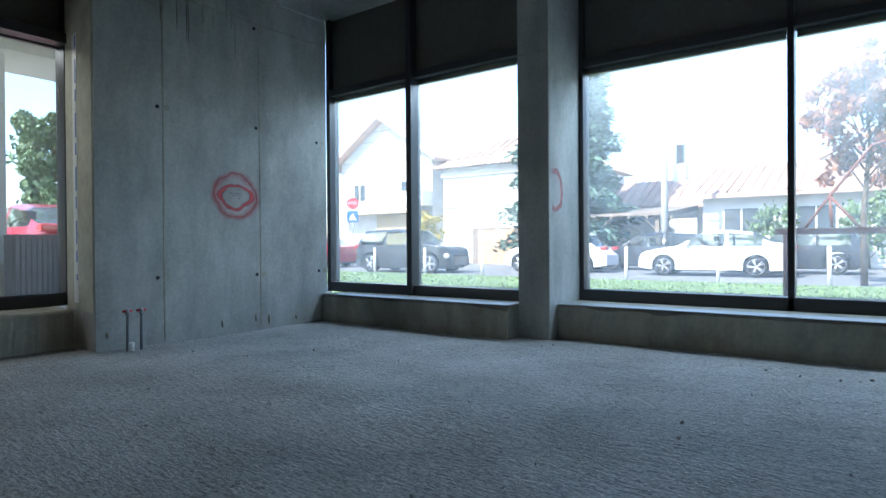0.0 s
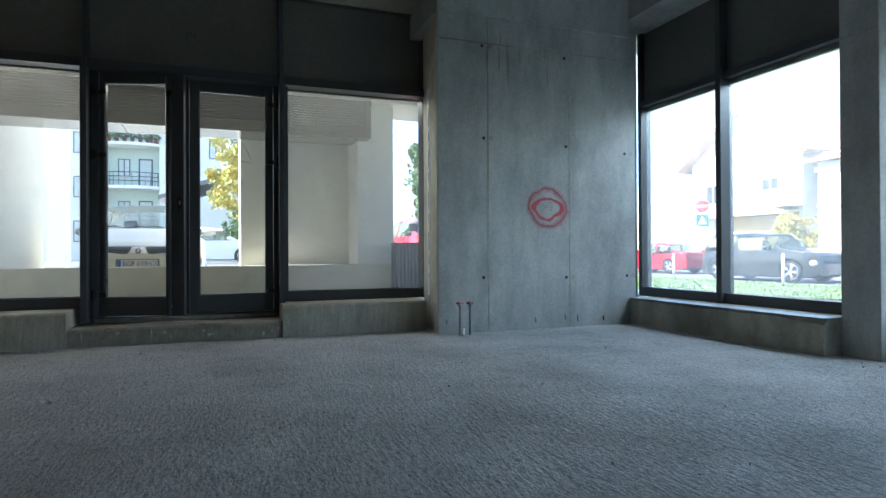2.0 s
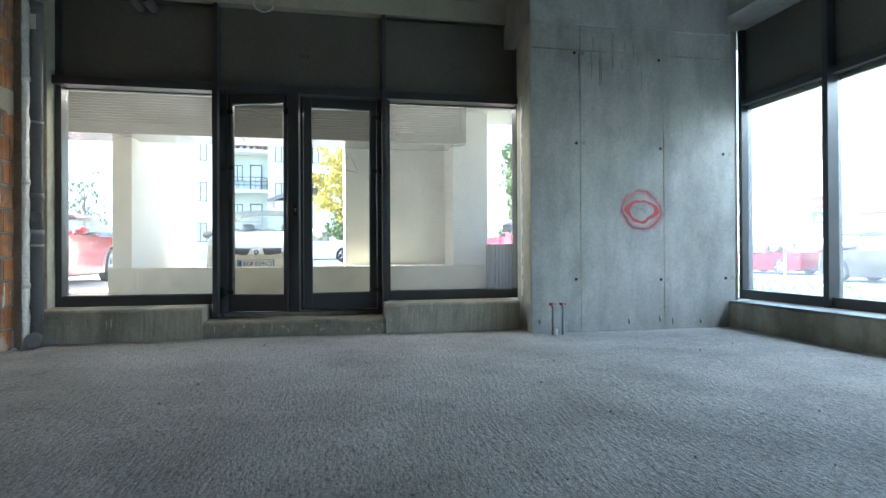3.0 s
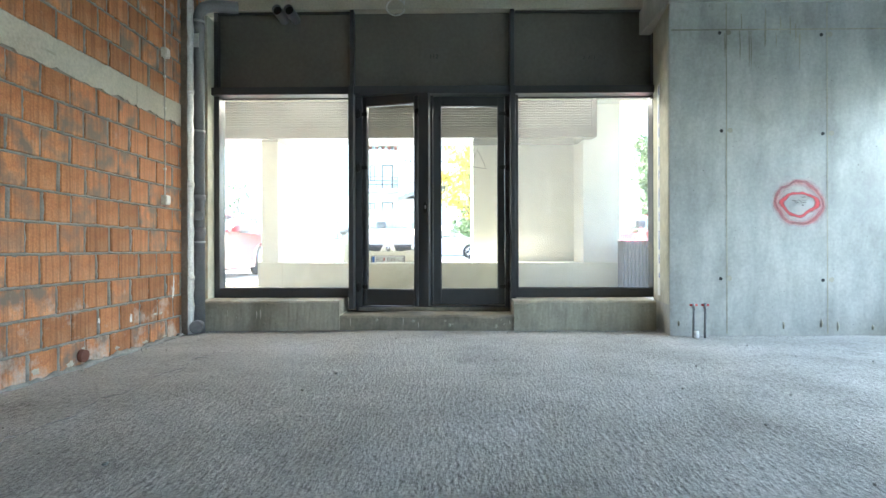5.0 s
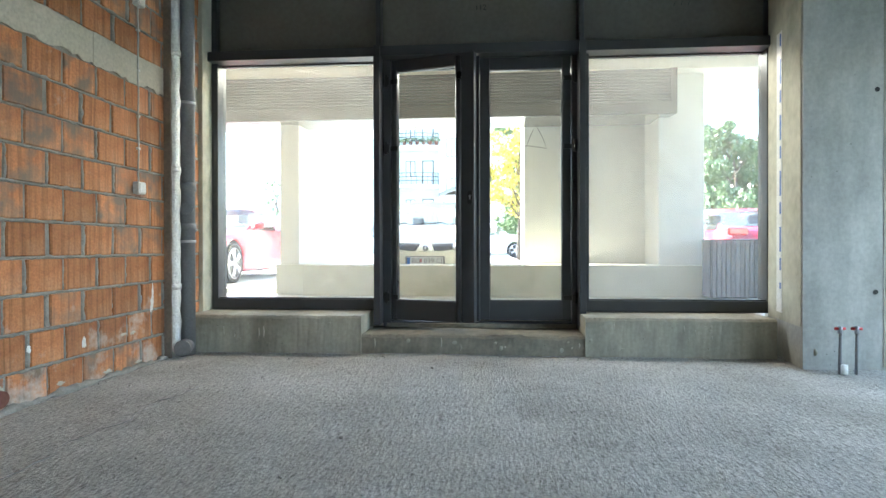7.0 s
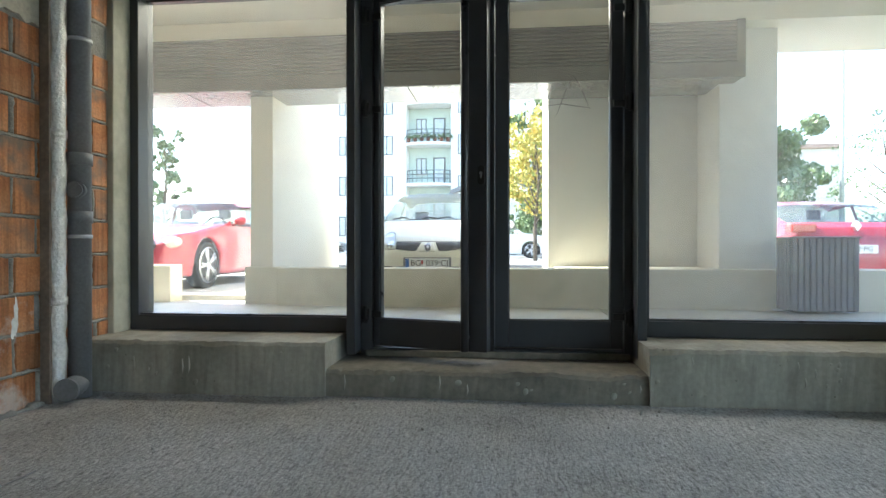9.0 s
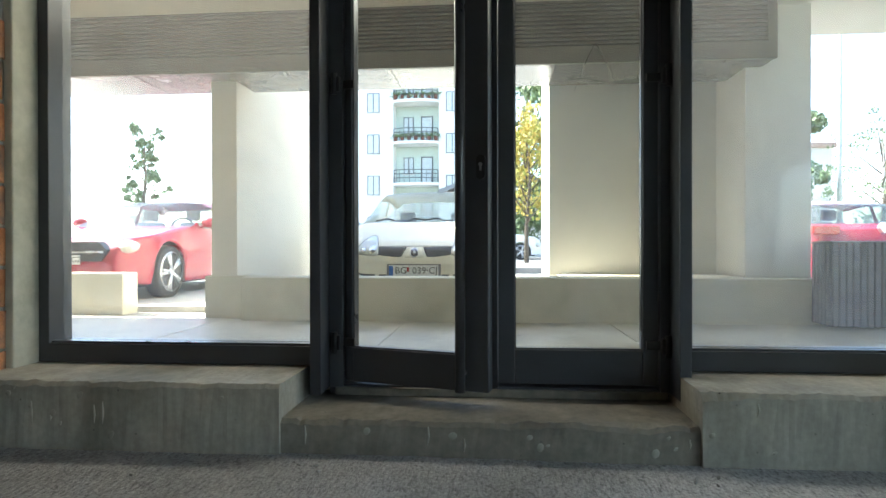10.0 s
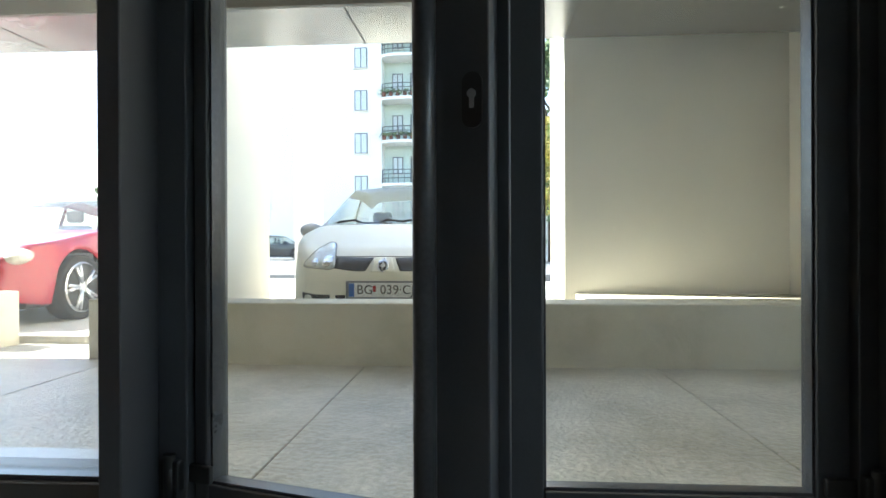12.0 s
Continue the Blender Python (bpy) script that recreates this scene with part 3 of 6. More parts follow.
spray = new("spray_mark", mesh_of("spray_mark", bm_box(-0.0006, 0.0006, -0.36, 0.36, -0.36, 0.36), spray_material("red spray", [(0, 0.005, 0.225, 0.205, 0.020, 0.40), (0.005, -0.005, 0.172, 0.108, 0.017, 0.8), (0, 0.005, 0.22, 0.20, 0.045, 0.14)])))
spray.matrix_world = pose(WX + 0.003, 7.485, 1.30)
tagged(spray, "red sprayed double ring on the concrete pier", "graffiti")
note = thing("pencil_note", "faint pencilled scribble inside the red ring", "writing", (WX + 0.003, 7.50, 1.33))
for k, (y, z, w) in enumerate(((0.02, 0.035, 0.05), (-0.02, 0.0, 0.14), (0.0, -0.02, 0.11), (0.02, -0.045, 0.015))):
    part("pencil_line", bm_tube([(0, y - w / 2 + w * i / 12, z + 0.006 * math.sin(i * 2.1 + k)) for i in range(13)], 0.0016, 5), M_GASKET, note)

# column on the north side
column = structure("column_north", bm_box(-1.687, -1.382, 8.75, 9.58, -0.1, 3.5, 0.008), M_CONC, "square grey concrete column between the street windows", "column")
part("form_seam", bm_box(-1.685, -1.384, 8.745, 8.75, 2.495, 2.505), M_CONC_D, column)
spray2 = new("spray_mark", mesh_of("spray_mark", bm_box(-0.0006, 0.0006, -0.16, 0.16, -0.3, 0.3), spray_material("red spray fainter", [(-0.11, 0, 0.15, 0.17, 0.030, 0.32)])))
spray2.matrix_world = pose(-1.379, 8.97, 1.30)
tagged(spray2, "faint red sprayed arc on the concrete column", "graffiti")

# sills
structure("sill_west", rough_edge_box(-5.0, -4.43, 1.30, 2.862, -0.1, 0.313, "y", 0.022, 0.009, 1), M_CONC_D, "chipped raw concrete sill under the shopfront", "sill")
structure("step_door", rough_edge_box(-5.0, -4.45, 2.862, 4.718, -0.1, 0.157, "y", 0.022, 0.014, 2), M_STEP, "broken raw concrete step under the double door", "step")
structure("sill_west_right", rough_edge_box(-5.0, -4.43, 4.718, 6.215, -0.1, 0.313, "y", 0.022, 0.008, 3), M_CONC_D, "chipped raw concrete sill beside the pier", "sill")
structure("sill_north", rough_edge_box(-4.045, -1.687, 9.2, 8.56, -0.1, 0.292, "x", 0.06, 0.006, 4), M_CONC_D, "raw concrete sill under the street window", "sill")
structure("sill_north_east", rough_edge_box(-1.382, EAST_X, 9.58, 8.90, -0.1, 0.292, "x", 0.06, 0.006, 5), M_CONC_D, "raw concrete sill under the long street window", "sill")
for x0, x1, y in ((-4.04, -1.69, 8.56), (-1.375, 3.0, 8.90)):
    part("membrane", bm_box(x0, x1, y - 0.004, y + 0.2, 0.293, 0.297), M_GALV, bpy.data.objects["sill_north" if x0 < -2 else "sill_north_east"], "grey sealing strip on the sill")
_r = random.Random(44)
for name, y0, y1, zt in (("sill_west", 1.45, 2.85, 0.29), ("step_door", 2.95, 4.68, 0.15), ("sill_west_right", 4.75, 6.15, 0.29)):
    face = -4.45 if name == "step_door" else -4.43
    for _ in range(4):
        y, z = _r.uniform(y0, y1), zt * _r.uniform(0.55, 0.95)
        L = min(_r.uniform(0.03, 0.12), z - 0.02)
        part("lime_run", bm_tube([(face - 0.003, y, z), (face - 0.001, y + 0.003, z - L * 0.5), (face - 0.004, y + _r.uniform(-0.004, 0.004), z - L)], [0.003, 0.005, 0.002], 6), M_BEAMG, bpy.data.objects[name], "pale lime run")
    for _ in range(8):
        y, z, s = _r.uniform(y0, y1), zt * _r.uniform(0.2, 1.0), _r.uniform(0.006, 0.018)
        chip = bmesh.new()
        bmesh.ops.create_icosphere(chip, subdivisions=2, radius=1, matrix=pose(face - 0.003, y, z, _r.uniform(0, 90), 0, 0) @ Matrix.Diagonal((0.006, s * _r.uniform(1, 2), s, 1)))
        part("mortar_lump", chip, M_CONC_D, bpy.data.objects[name])
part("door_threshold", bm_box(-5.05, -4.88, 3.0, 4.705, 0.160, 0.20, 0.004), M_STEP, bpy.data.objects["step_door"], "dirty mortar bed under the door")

# ================= west shopfront =================


def bars(parent, name, boxes, mat=M_ALU, bevel=0.004):
    for b in boxes:
        part(name, bm_box(*b, bevel), mat, parent)


def pane(parent, x0, x1, y0, y1, z0, z1, glass=GLASS):
    p = part("pane", bm_box(x0, x1, y0, y1, z0, z1), glass, parent, "clear dusty glass with a hazy film")
    p.visible_shadow = False
    return p


TZ0, TZ1, PTOP = 2.60, 2.685, 3.60
MX, FX = -5.04, -4.86                                   # back of the frames


def west_window(name, y0, y1, z0, label, mark):
    w = thing(name, label, "window", kind="structure")
    bars(w, "window_frame", [(MX, FX, y0, y0 + 0.06, z0, TZ0), (MX, FX, y1 - 0.05, y1, z0, TZ0),
                             (MX, FX, y0 + 0.05, y1 - 0.05, z0, z0 + 0.10), (MX, WIN_X - 0.03, y0, y1, TZ0, TZ1)])
    bars(w, "glazing_bead", [(FX - 0.06, FX - 0.02, y0 + 0.05, y1 - 0.05, z0 + 0.10, z0 + 0.112)], M_DARKBAR, 0.002)
    bars(w, "outer_ledge", [(-5.16, MX, y0, y1, z0 + 0.06, z0 + 0.085)], M_GALV, 0.002)
    bars(w, "gasket", [(-4.965, -4.955, y0 + 0.05, y1 - 0.05, TZ0 - 0.01, TZ0)], M_GASKET, 0)
    pane(w, -4.975, -4.967, y0 + 0.045, y1 - 0.045, z0 + 0.10, TZ0, HAZY if mark else DUSTY_VEIL)
    p = part("upper_panel", bm_box(-4.98, -4.93, y0 + 0.02, y1 - 0.02, TZ1, PTOP), M_PANEL, w, "dark opaque upper panel")
    for i in range(len(mark)):
        part("pencil_stroke", bm_tube([(-4.928, (y0 + y1) / 2 + 0.06 * i, 3.02), (-4.927, (y0 + y1) / 2 + 0.06 * i + 0.012, 3.06)], 0.003, 5), M_BLACK, p)
    return w


west_window("window_1", 1.36, 2.955, 0.315, "fixed shopfront window with anthracite frame and dark top panel", "")
west_window("window_2", 4.755, 6.375, 0.315, "fixed shopfront window with anthracite frame beside the pier", "iii")
bars(bpy.data.objects["window_1"], "mullion", [(-5.05, WIN_X + 0.02, 2.911, 2.966, 0.195, TZ1), (-5.05, WIN_X - 0.06, 2.918, 2.962, TZ1, PTOP)])
bars(bpy.data.objects["window_2"], "mullion", [(-5.05, WIN_X + 0.02, 4.715, 4.770, 0.195, TZ1), (-5.05, WIN_X - 0.06, 4.72, 4.765, TZ1, PTOP)])
bars(bpy.data.objects["window_1"], "window_frame", [(MX, FX, 1.36, 1.41, TZ1, PTOP), (MX, FX, 1.41, 2.92, PTOP - 0.05, PTOP)])
bars(bpy.data.objects["window_2"], "window_frame", [(MX, FX, 6.325, 6.375, TZ1, PTOP), (MX, FX, 4.78, 6.325, PTOP - 0.05, PTOP)])

door = thing("door_1", "double glass shop door with one leaf ajar, wide anthracite frames", "door", kind="structure")
DX = -4.91                                   # inner face of the leaves
# the stop at z 2.53 to 2.60 is added to block light above the leaves
bars(door, "door_frame", [(-5.05, WIN_X - 0.01, 2.966, 4.715, TZ0, TZ1), (DX - 0.09, DX + 0.025, 2.966, 3.042, 0.2, TZ0), (DX - 0.09, DX + 0.025, 4.668, 4.715, 0.2, TZ0),
                          (DX - 0.13, DX - 0.085, 3.02, 3.082, 0.213, 2.53), (DX - 0.13, DX - 0.085, 3.02, 4.69, 2.53, 2.60), (DX - 0.09, DX + 0.025, 3.042, 4.668, 2.598, TZ0 + 0.002), (DX - 0.09, DX + 0.01, 2.966, 4.715, 0.165, 0.213)])
part("upper_panel", bm_box(-4.98, -4.93, 2.962, 4.72, TZ1, PTOP), M_PANEL, door, "dark opaque upper panel")
lettering("112", 0.07, M_BLACK, door, pose(-4.927, 3.86, 3.06, 90, 0, 90), "pencil_number")


def leaf(y0, y1, gy0, gy1, hinge_y):
    lf = part("leaf", bm_box(DX - 0.075, DX, y0, gy0, 0.228, 2.597, 0.006), M_ALU, door, "anthracite aluminium door leaf")
    for b in ((gy1, y1, 0.228, 2.597), (gy0, gy1, 0.228, 0.405), (gy0, gy1, 2.493, 2.597)):
        part("rail", bm_box(DX - 0.075, DX, b[0], b[1], b[2], b[3], 0.004), M_ALU, lf)
    for b in ((gy0, gy0 + 0.006, 0.405, 2.493), (gy1 - 0.006, gy1, 0.405, 2.493)):
        part("gasket", bm_box(DX - 0.05, DX - 0.012, b[0], b[1], b[2], b[3]), M_DARKBAR, lf, "bright glazing spacer")
    for b in ((0.405, 0.413), (2.485, 2.493)):
        part("gasket", bm_box(DX - 0.05, DX - 0.01, gy0 + 0.006, gy1 - 0.006, b[0], b[1]), M_DARKBAR, lf, "bright glazing spacer")
    pane(lf, DX - 0.045, DX - 0.037, gy0, gy1, 0.405, 2.493)
    for z in (2.40, 1.79, 0.435):
        h = bm_tube([(DX + 0.045, hinge_y, z - 0.055), (DX + 0.045, hinge_y, z + 0.055)], 0.016, 10)
        bm_box(DX - 0.002, DX + 0.05, hinge_y - 0.03, hinge_y + 0.03, z - 0.04, z + 0.04, 0.006, h)
        bm_box(DX, DX + 0.018, hinge_y + (0.02 if hinge_y < 3.8 else -0.10), hinge_y + (0.10 if hinge_y < 3.8 else -0.02), z - 0.022, z + 0.022, 0.004, h)
        part("hinge", h, M_BLACK, lf, "black door hinge")
    return lf


left_leaf = leaf(3.048, 3.835, 3.09, 3.708, 3.01)
right_leaf = leaf(3.838, 4.662, 3.94, 4.587, 4.70)
part("bar_handle", bm_tube([(DX + 0.07, 3.715, 0.24), (DX + 0.07, 3.715, 2.54)], 0.025, 16), M_DARKBAR, left_leaf, "full-height dark tube pull handle")
for z in (0.32, 2.45):
    part("handle_bracket", bm_tube([(DX, 3.717, z), (DX + 0.07, 3.715, z)], 0.011, 10), M_ALU, left_leaf)
lock = bm_tube([(DX, 3.80, 1.285), (DX + 0.010, 3.80, 1.285)], 0.022, 16)
bm_tube([(DX, 3.80, 1.36), (DX + 0.010, 3.80, 1.36)], 0.022, 16, bm=lock)
bm_box(DX, DX + 0.010, 3.778, 3.822, 1.285, 1.36, 0, lock)
lk = part("lock_plate", lock, M_BLACK, left_leaf, "black oval lock escutcheon")
cyl = bm_tube([(DX + 0.008, 3.80, 1.335), (DX + 0.014, 3.80, 1.335)], 0.010, 14)
bm_box(DX + 0.008, DX + 0.014, 3.795, 3.805, 1.305, 1.33, 0.001, cyl)
part("lock_cylinder", cyl, M_STEEL, left_leaf, "steel profile cylinder")
part("astragal", bm_box(DX - 0.095, DX - 0.077, 3.80, 3.86, 0.235, 2.575, 0.003), M_ALU, left_leaf)
left_leaf.matrix_world = pose(DX, 3.05, 0, 0, 0, -16) @ pose(-DX, -3.05, 0)      # stands ajar, into the room
letter = part("finger_mark", bm_tube([(DX - 0.034, 4.245, 1.73), (DX - 0.034, 4.31, 1.90), (DX - 0.034, 4.355, 1.99), (DX - 0.034, 4.41, 1.89), (DX - 0.034, 4.46, 1.77)], [0.001, 0.003, 0.003, 0.003, 0.001], 6), M_DUST, right_leaf, "letter wiped into the dust")
part("finger_mark", bm_tube([(DX - 0.034, 4.19, 1.795), (DX - 0.034, 4.28, 1.808), (DX - 0.034, 4.38, 1.79), (DX - 0.034, 4.47, 1.775)], [0.001, 0.003, 0.003, 0.001], 6), M_DUST, right_leaf)


# ================= north windows =================


def north_window(name, x0, x1, mulls, label, y, top, half=0.035, proud=0.04):
    w = thing(name, label, "window", kind="structure")
    f0, f1, pt = y - 0.03, y + 0.12, 3.515
    bars(w, "window_frame", [(x0, x0 + 0.06, f0, f1, 0.285, pt), (x1 - 0.06, x1, f0, f1, 0.285, pt),
                             (x0 + 0.06, x1 - 0.06, f0, f1, 0.285, 0.395), (x0 + 0.06, x1 - 0.06, f0, f1, top, top + 0.075)])
    edges = [x0] + mulls + [x1]
    for m in mulls:
        bars(w, "mullion", [(m - half, m + half, f0 - proud, f1 - 0.02, 0.283, pt)])
    for a, b in zip(edges, edges[1:]):
        pane(w, a + 0.01, b - 0.01, y + 0.05, y + 0.06, 0.39, top, GLASS_NORTH)
        part("upper_panel", bm_box(a + 0.01, b - 0.01, y + 0.03, y + 0.07, top + 0.07, pt), M_PANEL, w, "dark opaque upper panel")
        part("outer_trim", bm_box(a + 0.035, b - 0.035, y + 0.062, y + 0.10, top - 0.055, top), M_SOFFIT, w, "grey outer trim under the transom")
    return w


north_window("window_3", -4.40, -1.60, [-3.10], "two-light street window with anthracite frame and dark top panels", NY, 2.595)
north_window("window_4", -1.40, EAST_X, [0.36, 2.4], "long street window with anthracite frame and dark top panels", 9.42, 2.49, 0.024, 0.0)
structure("jamb_northwest", bm_box(-5.0, -4.42, 8.64, 8.97, -0.1, 3.5), M_CONC, "concrete jamb behind the pier", "wall")

# ================= brick wall =================
COURSE, PITCH = 0.2127, 0.31
brick_wall = structure("wall_south", bm_box(-4.69, EAST_X, BRICK_Y - 0.25, BRICK_Y - 0.012, -0.1, CEIL), M_MORTAR, "orange hollow clay block wall with grey mortar and a concrete tie beam", "wall")
structure("wall_corner", bm_box(-5.0, -4.69, BRICK_Y - 0.25, BRICK_Y + 0.035, -0.1, 3.46, 0.008), M_PLASTER, "rough plastered wall end beside the shopfront", "wall")
_r = random.Random(71)
_low = [(-4.10 + 0.045 * i, 2.118 + _r.uniform(-0.022, 0.012)) for i in range(int((EAST_X + 4.10) / 0.045))] + [(EAST_X, 2.115)]
_up = [(-4.10 + 0.09 * i, 2.318 + _r.uniform(-0.004, 0.010)) for i in range(int((EAST_X + 4.10) / 0.09))] + [(EAST_X, 2.318)]
part("tie_beam", bm_prism(_low + _up[::-1], "y", BRICK_Y - 0.02, BRICK_Y + 0.007), M_BEAMG, brick_wall, "pale concrete tie beam with a ragged lower edge")
part("pour_joint", bm_box(-3.262, -3.256, BRICK_Y + 0.006, BRICK_Y + 0.0085, 2.10, 2.32), M_CONC_D, brick_wall)


def splash(x, z, w, h, seed):
    """A flat spatter of lime mortar with an uneven outline and a drip."""
    rg = random.Random(seed)
    bm = bmesh.new()
    rim = []
    for k in range(18):
        a = 2 * math.pi * k / 18
        q = rg.uniform(0.55, 1.15)
        rim.append(bm.verts.new((x + w * q * math.cos(a), BRICK_Y + 0.0035, z + h * q * math.sin(a) * (1.0 if math.sin(a) < 0 else 1.5))))
    mid = bm.verts.new((x, BRICK_Y + 0.009, z))
    for k in range(18):
        bm.faces.new((rim[k], rim[(k + 1) % 18], mid)).smooth = True
    part("mortar_splash", bm, M_WHITEP if w < 0.03 else M_BEAMG, brick_wall, "pale lime mortar splash")


for k, (x, z, w, h) in enumerate(((-3.93, 0.44, 0.028, 0.05), (-3.94, 0.52, 0.018, 0.06), (-3.16, 0.27, 0.022, 0.03), (-3.58, 0.27, 0.05, 0.014), (-3.68, 0.265, 0.04, 0.012), (-2.51, 0.12, 0.03, 0.018), (-2.36, 0.04, 0.05, 0.02), (-2.95, 0.06, 0.04, 0.012), (-3.4, 0.04, 0.06, 0.012), (-3.75, 0.04, 0.05, 0.01), (-2.0, 0.06, 0.05, 0.018), (-1.6, 0.04, 0.06, 0.012), (-2.7, 0.31, 0.022, 0.02))):
    splash(x, z, w, h, 90 + k)
part("dark_smear", bm_box(-2.20, -2.06, BRICK_Y + 0.005, BRICK_Y + 0.009, 2.20, 2.215), M_CONC_D, brick_wall)

# ================= pipes in the corner =================
foil = thing("insulated_pipe", "thin riser pipe wrapped in crinkled silver foil", "pipe")
pts = [(-4.17 + 0.004 * math.sin(i * 1.7), 1.375 + 0.003 * math.cos(i * 2.3), 0.0 + 3.78 * i / 40) for i in range(41)]
part("back_board", bm_box(-4.135, -4.105, 1.325, 1.385, 0.0, 3.78, 0.003), M_TIMBER, foil, "brown board behind the foil")
part("foil_sleeve", bm_tube(pts, [0.050 + 0.004 * math.sin(i * 2.9) for i in range(41)], 14), M_FOIL, foil)
for z in (0.55, 1.5, 2.45):
    part("foil_band", bm_tube([(-4.17, 1.375, z), (-4.17, 1.375, z + 0.045)], 0.057, 14), M_FOIL, foil)
drain = thing("drain_pipe", "grey plastic soil pipe with clamps and inspection cap", "pipe")
PX, PY = -4.29, 1.425
part("pipe", bm_tube([(PX, PY, 0.0), (PX, PY, 3.30), (PX - 0.01, PY + 0.05, 3.38), (PX - 0.05, PY + 0.14, 3.42), (PX - 0.16, PY + 0.36, 3.44)], 0.062, 18), M_PVC, drain)
for z in (1.02, 1.36, 3.12):
    part("socket_ring", bm_tube([(PX, PY, z), (PX, PY, z + 0.07)], 0.069, 18), M_PVC, drain)
for z in (0.93, 2.08, 3.22):
    part("clamp", bm_tube([(PX, PY, z), (PX, PY, z + 0.022)], 0.068, 18), M_GALV, drain, "galvanised pipe clamp")
cap = part("inspection_cap", bm_tube([(PX, PY, 1.21), (PX + 0.075, PY + 0.03, 1.21)], 0.05, 18), M_PVC, drain)
part("cap_ring", bm_tube([(PX + 0.07, PY + 0.028, 1.21), (PX + 0.092, PY + 0.037, 1.21)], 0.040, 18), M_PVC, drain, "lighter screw cap")
part("end_cap", bm_tube([(PX + 0.0, PY, 0.08), (PX + 0.16, PY + 0.04, 0.075)], 0.060, 18), M_PVC, drain)
part("end_cap_rim", bm_tube([(PX + 0.15, PY + 0.038, 0.075), (PX + 0.172, PY + 0.043, 0.075)], 0.066, 18), M_PVC, drain)
part("pipe_sticker", bm_box(PX + 0.058, PX + 0.065, PY - 0.025, PY + 0.03, 2.95, 3.09), M_WHITEP, drain, "white printed sticker")

wire = thing("wall_cable", "thin white cable run down the block wall between boxes", "cable")
part("cable", bm_tube([(-3.75 + 0.004 * math.sin(i * 1.3), BRICK_Y + 0.012, 1.36 + 2.4 * i / 30) for i in range(31)], 0.006, 8), M_CABLE, wire)
for z in (1.62, 1.86, 2.2, 2.5):
    part("cable_clip", bm_box(-3.762, -3.738, BRICK_Y, BRICK_Y + 0.022, z, z + 0.018, 0.003), M_WHITEP, wire)


def socket_box(x, z):
    s = thing("socket_box", "small white surface-mounted electrical box on blocks", "socket", (x, BRICK_Y, z), "boxes on the block wall")
    part("housing", bm_box(-0.045, 0.045, -0.01, 0.045, -0.045, 0.045, 0.006), M_WHITEP, s)
    part("cover", bm_box(-0.036, 0.036, 0.044, 0.052, -0.036, 0.036, 0.003), M_WHITEP, s)


socket_box(-3.745, 1.334)
socket_box(-3.745, 2.73)

stub = thing("pipe_stub", "broken rusty pipe stub at the foot of the wall", "pipe", (-2.49, BRICK_Y, 0.085))
part("stub", bm_tube([(0, -0.03, 0), (0.005, 0.03, -0.005)], [0.05, 0.046], 14), M_RUST, stub)

risers = thing("water_risers", "pair of capped thin water pipes beside the pier", "pipe", (-3.88, 6.433, 0))
for k, dy in enumerate((-0.055, 0.055)):
    part("riser", bm_tube([(0, dy, 0), (0.004, dy + 0.004, 0.31)], 0.011, 12), M_PVC, risers)
    part("cap", bm_tube([(0.004, dy - 0.035, 0.318), (0.004, dy + 0.035, 0.318)], 0.010, 10), M_RED, risers, "red plastic plug")
    part("fitting", bm_tube([(0.004, dy, 0.285), (0.004, dy, 0.335)], 0.016, 12), M_STEEL, risers)
part("sleeve", bm_tube([(0, -0.03, 0.0), (0, -0.03, 0.065)], 0.028, 14), M_WHITEP, risers, "white plaster sleeve at the base")

loop = thing("hanging_cable", "pale cable loop hanging from the lintel beam", "cable", (-4.795, 3.44, 3.56))
part("loop", bm_tube([(0.01, 0.105 * math.cos(a), 0.09 * math.sin(a) + 0.01) for a in [0.4 + 5.6 * i / 26 for i in range(27)]], 0.009, 8), M_CABLE, loop)
part("tail", bm_tube([(0.01, 0.09, 0.04), (0.0, 0.10, 0.12)], 0.009, 8), M_CABLE, loop)
for y in (2.15, 2.28):
    st = thing("duct_stub", "grey pipe end under the lintel beam", "pipe", (-4.72, y, 3.49), "pipe ends over the window")
    part("sleeve", bm_tube([(-0.22, 0, 0), (0.10, 0, 0.0)], 0.055, 16, caps=False), M_PVC, st)
    part("core", bm_tube([(-0.14, 0, 0), (0.06, 0, 0.0)], 0.045, 16), M_GASKET, st)

# shadow line of a shallow ridge in the screed, drawn as a dark grey tube
crack = thing("floor_crack", "thin ridge or crack line across the screed, its shadow drawn as a dark tube", "crack")
part("crack_line", bm_tube([(-0.4 - 0.09 * i, 2.05 + 0.03 * math.sin(i * 0.9) + 0.02 * math.sin(i * 2.3), 0.0) for i in range(32)], [0.0022 + 0.001 * math.sin(i * 1.7) for i in range(32)], 6), M_PVC, crack)
# crumbs of mortar on the floor
rng = random.Random(5)
_b = bmesh.new()
for _ in range(320):
    x, y = rng.uniform(-4.35, 3), rng.uniform(1.35, 8.55)
    if rng.random() < 0.35:
        x, y = rng.choice(((rng.uniform(-4.3, 2), 1.35 + abs(rng.gauss(0, 0.06))), (-4.36 + abs(rng.gauss(0, 0.08)), rng.uniform(1.4, 6.2)), (rng.uniform(-4, 2), 8.56 - abs(rng.gauss(0, 0.1)))))
    s = abs(rng.gauss(0.003, 0.003)) + 0.002
    m = pose(x, y, s * 0.3, rng.uniform(0, 360), rng.uniform(0, 360), rng.uniform(0, 360)) @ Matrix.Diagonal((s, s * rng.uniform(0.6, 1.5), s * 0.6, 1))
    bmesh.ops.create_icosphere(_b, subdivisions=1, radius=1, matrix=m)
